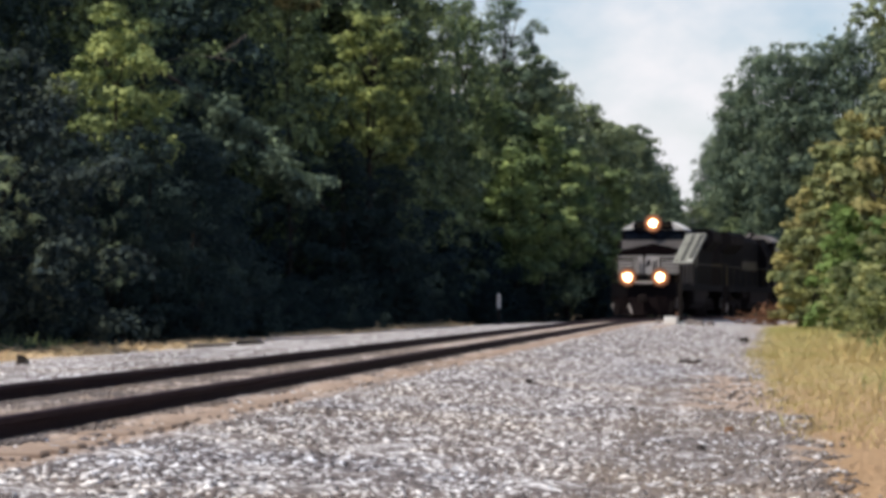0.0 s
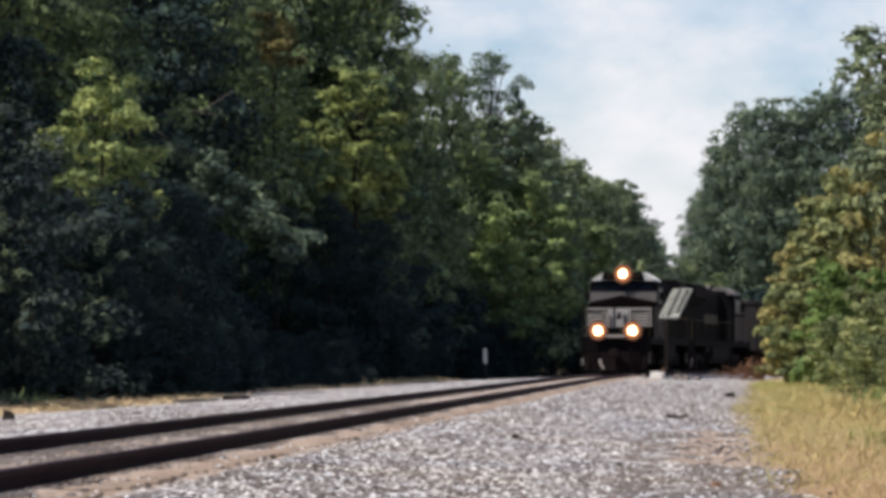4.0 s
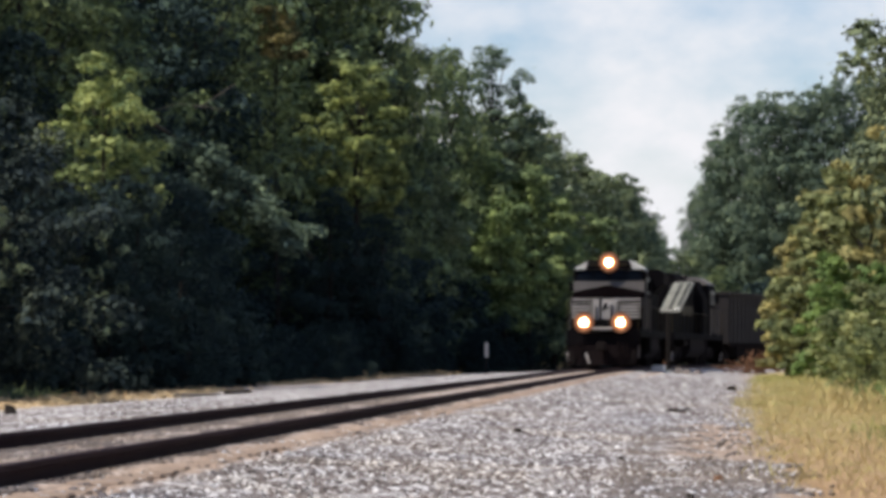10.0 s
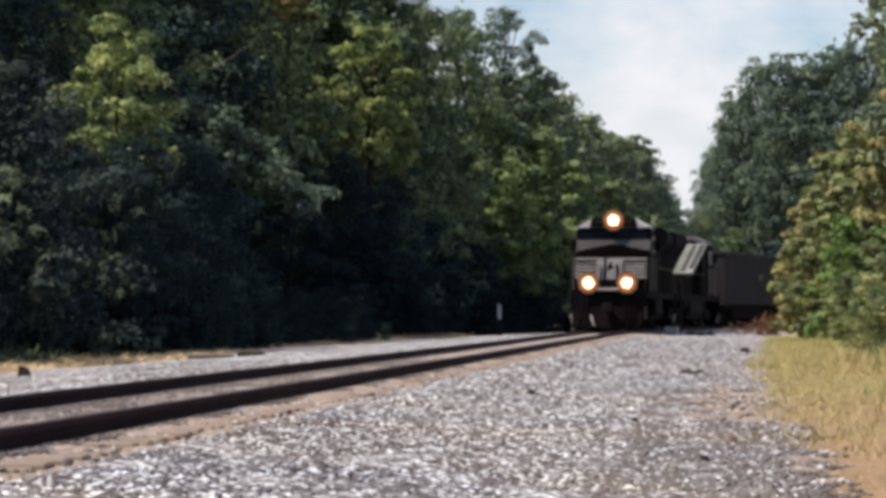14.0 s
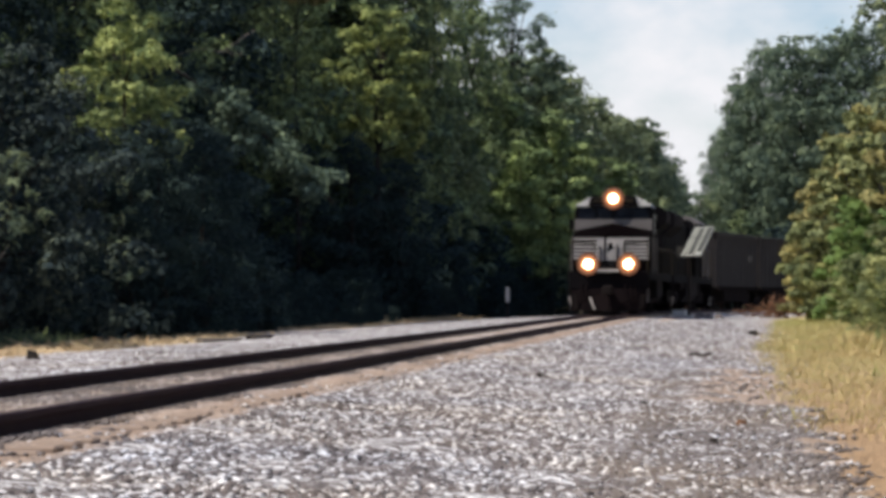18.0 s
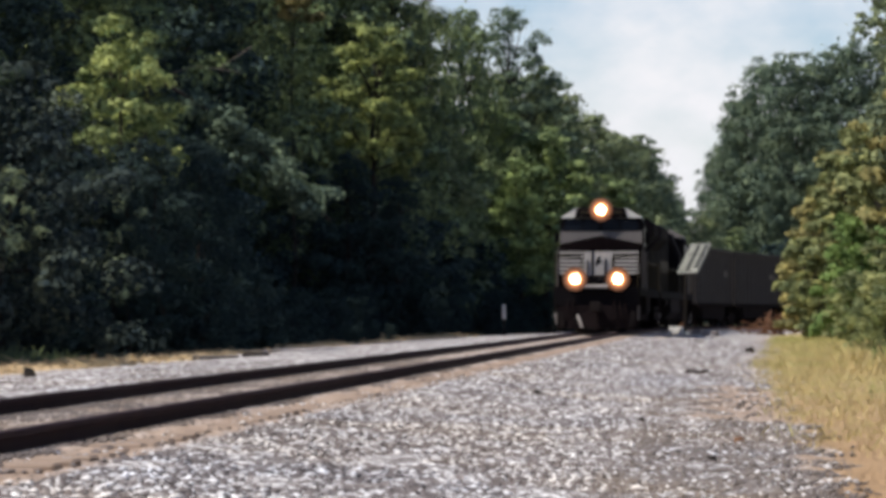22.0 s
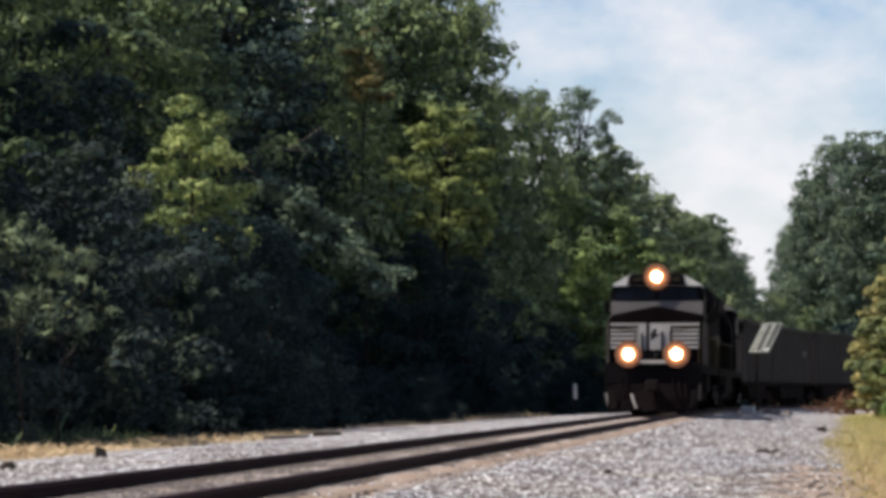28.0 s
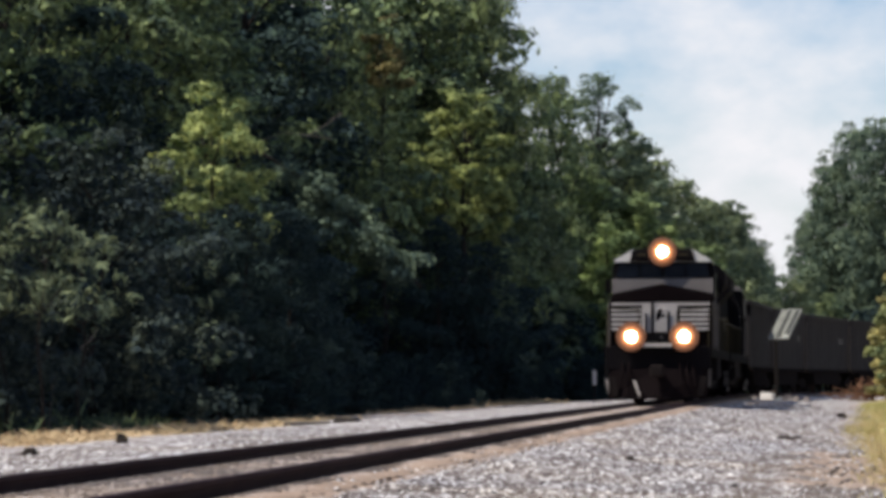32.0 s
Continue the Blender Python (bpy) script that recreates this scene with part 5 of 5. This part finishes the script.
def build_panel():
    d, az = 147.3, 5.942
    x = math.tan(radians(az)) * d
    z = float(ground_z(x, d))
    root = thing("solar_panel", "tilted solar panel on a steel pole beside the track", "solar panel", at=pose(x, d, z))
    part("pole", Shape().tube((0, 0, -0.2), (0, 0, 2.58), 0.075, 0.065, 12), "pole_steel", root, "dark steel pole")
    part("foot", Shape().tube((0, 0, -0.15), (0, 0, 0.10), 0.2, 0.16, 12), "panel_back", root, "concrete foot")
    # the dusty face of the panel is turned to the sun, across the track; glare is put into its colour
    ex, ey = Vector((0.67, -1.0, 0)).normalized(), Vector((0.63, 0.42, 1.19)).normalized()
    m = Matrix((ex, ey, ex.cross(ey))).transposed().to_4x4()
    m.translation = (0.38, 0, 3.15)
    plate = part("panel", Shape().box(-0.60, 0.60, -0.70, 0.70, -0.02, 0.0), "panel_back", root, "pale backing of the panel", at=m)
    for x0, x1, y0, mt, lb in ((-0.585, -0.22, -0.685, "panel_dust_glare", "strip of the panel paled by dust and painted glare"), (-0.215, 0.03, -0.62, "panel_dark_cells", "darker strip of cells"),
                               (0.035, 0.27, -0.60, "panel_dust_glare", "strip of the panel paled by dust and painted glare"), (0.275, 0.585, -0.52, "panel_dark_cells", "darker strip of cells")):
        part("panel_face", Shape().box(x0, x1, y0, 0.685, 0.001, 0.012), mt, plate, lb)
    for x in (-0.40, -0.08, 0.16, 0.42):
        part("edge_notch", Shape().box(x - 0.06, x + 0.06, -0.69, -0.60, 0.0125, 0.02), "pole_steel", plate)
    for k in (-0.60, 0.60):
        part("frame_bar", Shape().box(k - 0.025, k + 0.025, -0.72, 0.72, -0.06, 0.03, 0.006), "panel_frame", plate, "aluminium frame bar")
    for k in (-0.70, 0.70):
        part("frame_bar", Shape().box(-0.62, 0.62, k - 0.025, k + 0.025, -0.06, 0.03, 0.006), "panel_frame", plate, "aluminium frame bar")
    part("cell_line", Shape().box(-0.56, 0.56, 0.19, 0.21, 0.0125, 0.019), "pole_steel", plate)
    for k in (-0.22, 0.22):
        part("support_bar", Shape().box(k - 0.03, k + 0.03, -0.68, 0.68, -0.10, -0.058, 0.006), "pole_steel", plate, "dark steel support bar")
    part("bracket", Shape().pipe([(0, 0, 2.5), (0.14, 0.03, 2.72), (0.30, 0.06, 2.90)], 0.04), "pole_steel", root)


def build_block():
    d, az = 147.3, 5.80
    x = math.tan(radians(az)) * d
    ob = Shape().box(-0.28, 0.28, -0.15, 0.15, -0.05, 0.30, 0.02).mesh("concrete_block", "block_white")
    tagged(new("concrete_block", ob), "pale concrete block on the gravel by the panel's pole", "concrete block").matrix_basis = pose(x, d, float(ground_z(x, d)), 0, 0, -28)


def spot(d, u):
    x = float(centre_x(d)) + u
    return x, d, float(ground_z(x, d))


def build_clutter():
    rng = random.Random(4)
    x, y, z = spot(94.2, 5.24)
    ob = Shape().loft([[(-0.14, -0.1, -0.05), (0.12, -0.12, -0.05), (0.15, 0.1, -0.05), (-0.1, 0.12, -0.05)], [(-0.09, -0.05, 0.09), (0.08, -0.06, 0.06), (0.08, 0.05, 0.11), (-0.06, 0.06, 0.07)]])
    tagged(new("rock", ob.mesh("rock", "bark")), "dark rock at the edge of the gravel", "rock").matrix_basis = pose(x, y, z + 0.02) @ Matrix.Scale(1.2, 4)
    for dd, az, sc, mt in ((146.9, 5.58, 1.2, "dusty_stone"), (146.2, 6.12, 2.0, "dusty_stone"), (145.6, 6.26, 1.5, "dusty_stone"), (147.0, 6.42, 1.3, "stone")):
        x = math.tan(radians(az)) * dd
        ob = Shape().loft([[(-0.16, -0.1, -0.05), (0.14, -0.12, -0.05), (0.16, 0.1, -0.05), (-0.12, 0.12, -0.05)], [(-0.07, -0.05, 0.10), (0.06, -0.06, 0.08), (0.06, 0.05, 0.11), (-0.05, 0.06, 0.09)]])
        tagged(new("rock", ob.mesh("rock", mt)), "pale rock by the panel's pole", "rock").matrix_basis = pose(x, dd, float(ground_z(x, dd)) + 0.03, 0, 0, az * 500) @ Matrix.Scale(sc, 4)
    x = math.tan(radians(5.88)) * 147.6
    stub = Shape().tube((0, 0, -0.1), (0.03, 0, 0.42), 0.07, 0.06, 10).tube((0.03, 0, 0.42), (0.03, 0, 0.47), 0.085, 0.05, 10)
    tagged(new("pipe_stub", stub.mesh("pipe_stub", "dead_wood")), "short rusty orange pipe stub by the panel's pole", "pipe").matrix_basis = pose(x, 147.6, float(ground_z(x, 147.6)))
    for d, u, sc, mt in ((43.4, -5.0, 0.75, "bark"), (23.7, 4.55, 0.28, "bark"), (31.0, 3.9, 0.30, "bark"), (27.4, 4.75, 0.34, "dead_wood"), (38.2, 2.6, 0.32, "bark")):
        x, y, z = spot(d, u)
        ob = Shape().loft([[(-0.13, -0.1, -0.04), (0.12, -0.09, -0.04), (0.13, 0.1, -0.04), (-0.1, 0.11, -0.04)], [(-0.07, -0.05, 0.10), (0.05, -0.06, 0.08), (0.06, 0.05, 0.10), (-0.06, 0.05, 0.07)]])
        tagged(new("rock", ob.mesh("rock", mt)), "small dark rock lying in the gravel" if mt == "bark" else "small rusty brown rock lying in the gravel", "rock").matrix_basis = pose(x, y, z + 0.02, 0, 0, d * 37) @ Matrix.Scale(sc, 4)
    x, y, z = spot(53.5, -5.85)
    ob = Shape().loft([[(-0.10, -0.1, -0.05), (0.10, -0.08, -0.05), (0.11, 0.1, -0.05), (-0.1, 0.1, -0.05)], [(-0.09, -0.05, 0.14), (0.02, -0.06, 0.12), (0.05, 0.05, 0.10), (-0.06, 0.06, 0.13)]])
    tagged(new("rock", ob.mesh("rock", "bark")), "dark brown rock on the gravel beyond the rails", "rock").matrix_basis = pose(x, y, z + 0.02)
    x, y, z = spot(56.4, 4.16)
    br = Shape().pipe([(-0.19, 0.05, 0.02), (-0.08, 0.01, 0.035), (0.05, -0.02, 0.02), (0.19, 0.015, 0.04)], 0.020)
    br.pipe([(-0.08, 0.01, 0.035), (-0.15, -0.05, 0.07)], 0.008).pipe([(0.05, -0.02, 0.02), (0.14, -0.08, 0.055)], 0.008)
    tagged(new("fallen_branch", br.mesh("fallen_branch", "bark")), "dark fallen branch lying on the gravel", "branch").matrix_basis = pose(x, y, z + 0.03)
    for d, u, ln, tn in ((80.0, -6.0, 0.3, 70), (75.8, -6.3, 0.5, 84)):
        x, y, z = spot(d, u)
        pk = Shape().box(-ln, ln, -0.1, 0.1, -0.02, 0.09, 0.015)
        tagged(new("old_tie", pk.mesh("old_tie", "bark" if ln < 0.4 else "grey_wood")), "old weathered timber lying beside the gravel", "timber").matrix_basis = pose(x, y, z, 0, 0, tn - 75)
    # heap of dead brush by the bushes
    x, y, z = spot(155.0, 5.8)
    heap = thing("dead_brush", "heap of dry red-brown dead branches by the bushes", "brushwood", at=pose(x, y, z))
    for k in range(105):
        a, r = rng.uniform(0, 6.28), rng.uniform(0, 1.5)
        p = Vector((math.cos(a) * r * 1.1 + 0.4, math.sin(a) * r, rng.uniform(0, 0.85 - 0.4 * r)))
        b_ = rng.uniform(0, 6.28)
        ln = rng.uniform(0.4, 1.3)
        q = p + Vector((math.cos(b_) * ln, math.sin(b_) * ln, rng.uniform(-0.15, 0.45)))
        q.z = max(q.z, 0.02)
        mid = p.lerp(q, 0.5) + Vector((0, 0, rng.uniform(0, 0.12)))
        part("branch", Shape().pipe([p, mid, q], rng.uniform(0.015, 0.035), 5), "dead_wood", heap)
    part("branch", Shape().pipe([(0.5, 0, 0.1), (1.2, 0.1, 0.65), (1.75, 0.2, 1.05)], 0.045, 6), "grey_wood", heap, "pale bare branch")
    # bare pale twig out of the shrubs across the track
    x, y, z = spot(69.5, -9.75)
    tw = Shape().pipe([(-0.75, 0.5, 0.0), (-0.62, 0.2, 1.0), (-0.45, 0, 1.55), (-0.12, 0, 1.68), (0.12, 0, 1.86), (0.28, 0, 2.12)], 0.018).pipe([(-0.12, 0, 1.68), (0.1, 0.05, 1.70)], 0.012)
    tagged(new("bare_branch", tw.mesh("bare_branch", "grey_wood")), "bare pale branch among the dark shrubs", "branch").matrix_basis = pose(x, y, z)


build_marker()
build_panel()
build_block()
build_clutter()

# ================= gravel, grass and ties =================
stones("ballast_stones", 70000, 1.45, 5.25, 12.5, 52, 0.031, 1, "loose pale grey crushed stone beside the track", 1.35)
stones("ballast_stones", 26000, 1.45, 5.4, 48, 125, 0.034, 4, "loose pale grey crushed stone farther along the track", 1.3)
stones("ballast_stones", 1300, 0.98, 1.65, 12.5, 50, 0.022, 3, "few stones in the sandy strip beside the rail", 1.35)
stones("ballast_stones", 18000, -5.7, -0.95, 24, 68, 0.030, 2, "loose pale grey crushed stone beyond the track", 1.2)
stones("dusty_stones", 7500, 3.9, 5.3, 12.5, 46, 0.030, 9, "tan dusty stones where the gravel meets the grass", 1.3, 0.006, mat="dusty_stone")
stones("dusty_stones", 9000, -0.64, 0.64, 14, 60, 0.020, 6, "tan dusty crushed stone between the rails", 1.2, mat="dusty_stone")
stones("dusty_stones", 3600, 0.84, 1.0, 12.5, 68, 0.018, 7, "dusty stones heaped against the near rail", 1.3, 0.006, "dusty_stone")
stones("dusty_stones", 3000, -0.67, -0.52, 20, 82, 0.018, 8, "dusty stones heaped against the far rail", 1.3, 0.006, "dusty_stone")
blades("verge_grass", 100000, 5.25, 12.0, 26, 142, 0.07, 0.005, "verge_grass", 12, "dry yellow-green grass beside the gravel", 0.9, 0.1)
blades("tall_grass", 18000, 6.9, 14.0, 62, 142, 0.17, 0.008, "verge_grass", 13, "taller green grass before the bushes", 1.0, 0.1)
blades("straw_grass", 14000, -12.2, -8.0, 44, 118, 0.09, 0.008, "straw", 14, "dry straw-coloured grass at the foot of the wood", 1.0, 0.25, lean=0.8, patch=29.0)
blades("straw_grass", 2600, -10.4, -8.2, 118, 192, 0.16, 0.012, "straw", 20, "pale dry tufts before the far trees", 1.0, 0.3, lean=0.6, patch=31.0)
blades("straw_grass", 7000, -10.2, -7.0, 54, 78, 0.10, 0.012, "straw", 16, "tuft of orange-tan dry grass beside the gravel", 1.0, 0.2, lean=1.0)
blades("weeds", 4200, -12.9, -9.8, 58, 84, 0.22, 0.009, "leaf_mid", 15, "green weeds along the foot of the wood", 1.0, 0.3, patch=9.0)
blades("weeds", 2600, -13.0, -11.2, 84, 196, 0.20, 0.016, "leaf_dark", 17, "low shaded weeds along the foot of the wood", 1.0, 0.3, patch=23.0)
blades("tall_grass", 8000, 8.4, 12.0, 66, 96, 0.20, 0.008, "weed", 18, "bright green grass at the foot of the bushes", 1.0, 0.3)
blades("tall_grass", 800, 6.9, 8.2, 38, 48, 0.12, 0.005, "weed", 19, "few green tufts in the dry grass", 1.0, 0.3)
build_rails()


# ================= what moves =================
def motions():
    times = [0.5 * k for k in range(65)]
    start = front_at(0)
    for i, car in enumerate(TRAIN):
        walk(car, [(t, car_pose(i, t)) for t in times])
    # the wheels roll: one row for every 70 degrees
    fine = [0.04 * k for k in range(801)]
    for i, car in enumerate(TRAIN):
        r = 0.53 if i < 2 else 0.457
        rows, last = [], -1e9
        for t in fine:
            a = math.degrees((start - front_at(t)) / r) * (-1 if not TURNED[i] else 1)
            if abs(a - last) >= 70 or t in (0.0, fine[-1]):
                rows.append((t, a))
                last = a
        for bogie in car.children:
            if bogie.name.startswith("bogie"):
                for ws in bogie.children:
                    p = ws.matrix_basis.translation.copy()
                    walk(ws, [(t, pose(p.x, p.y, p.z, a)) for t, a in rows])


motions()
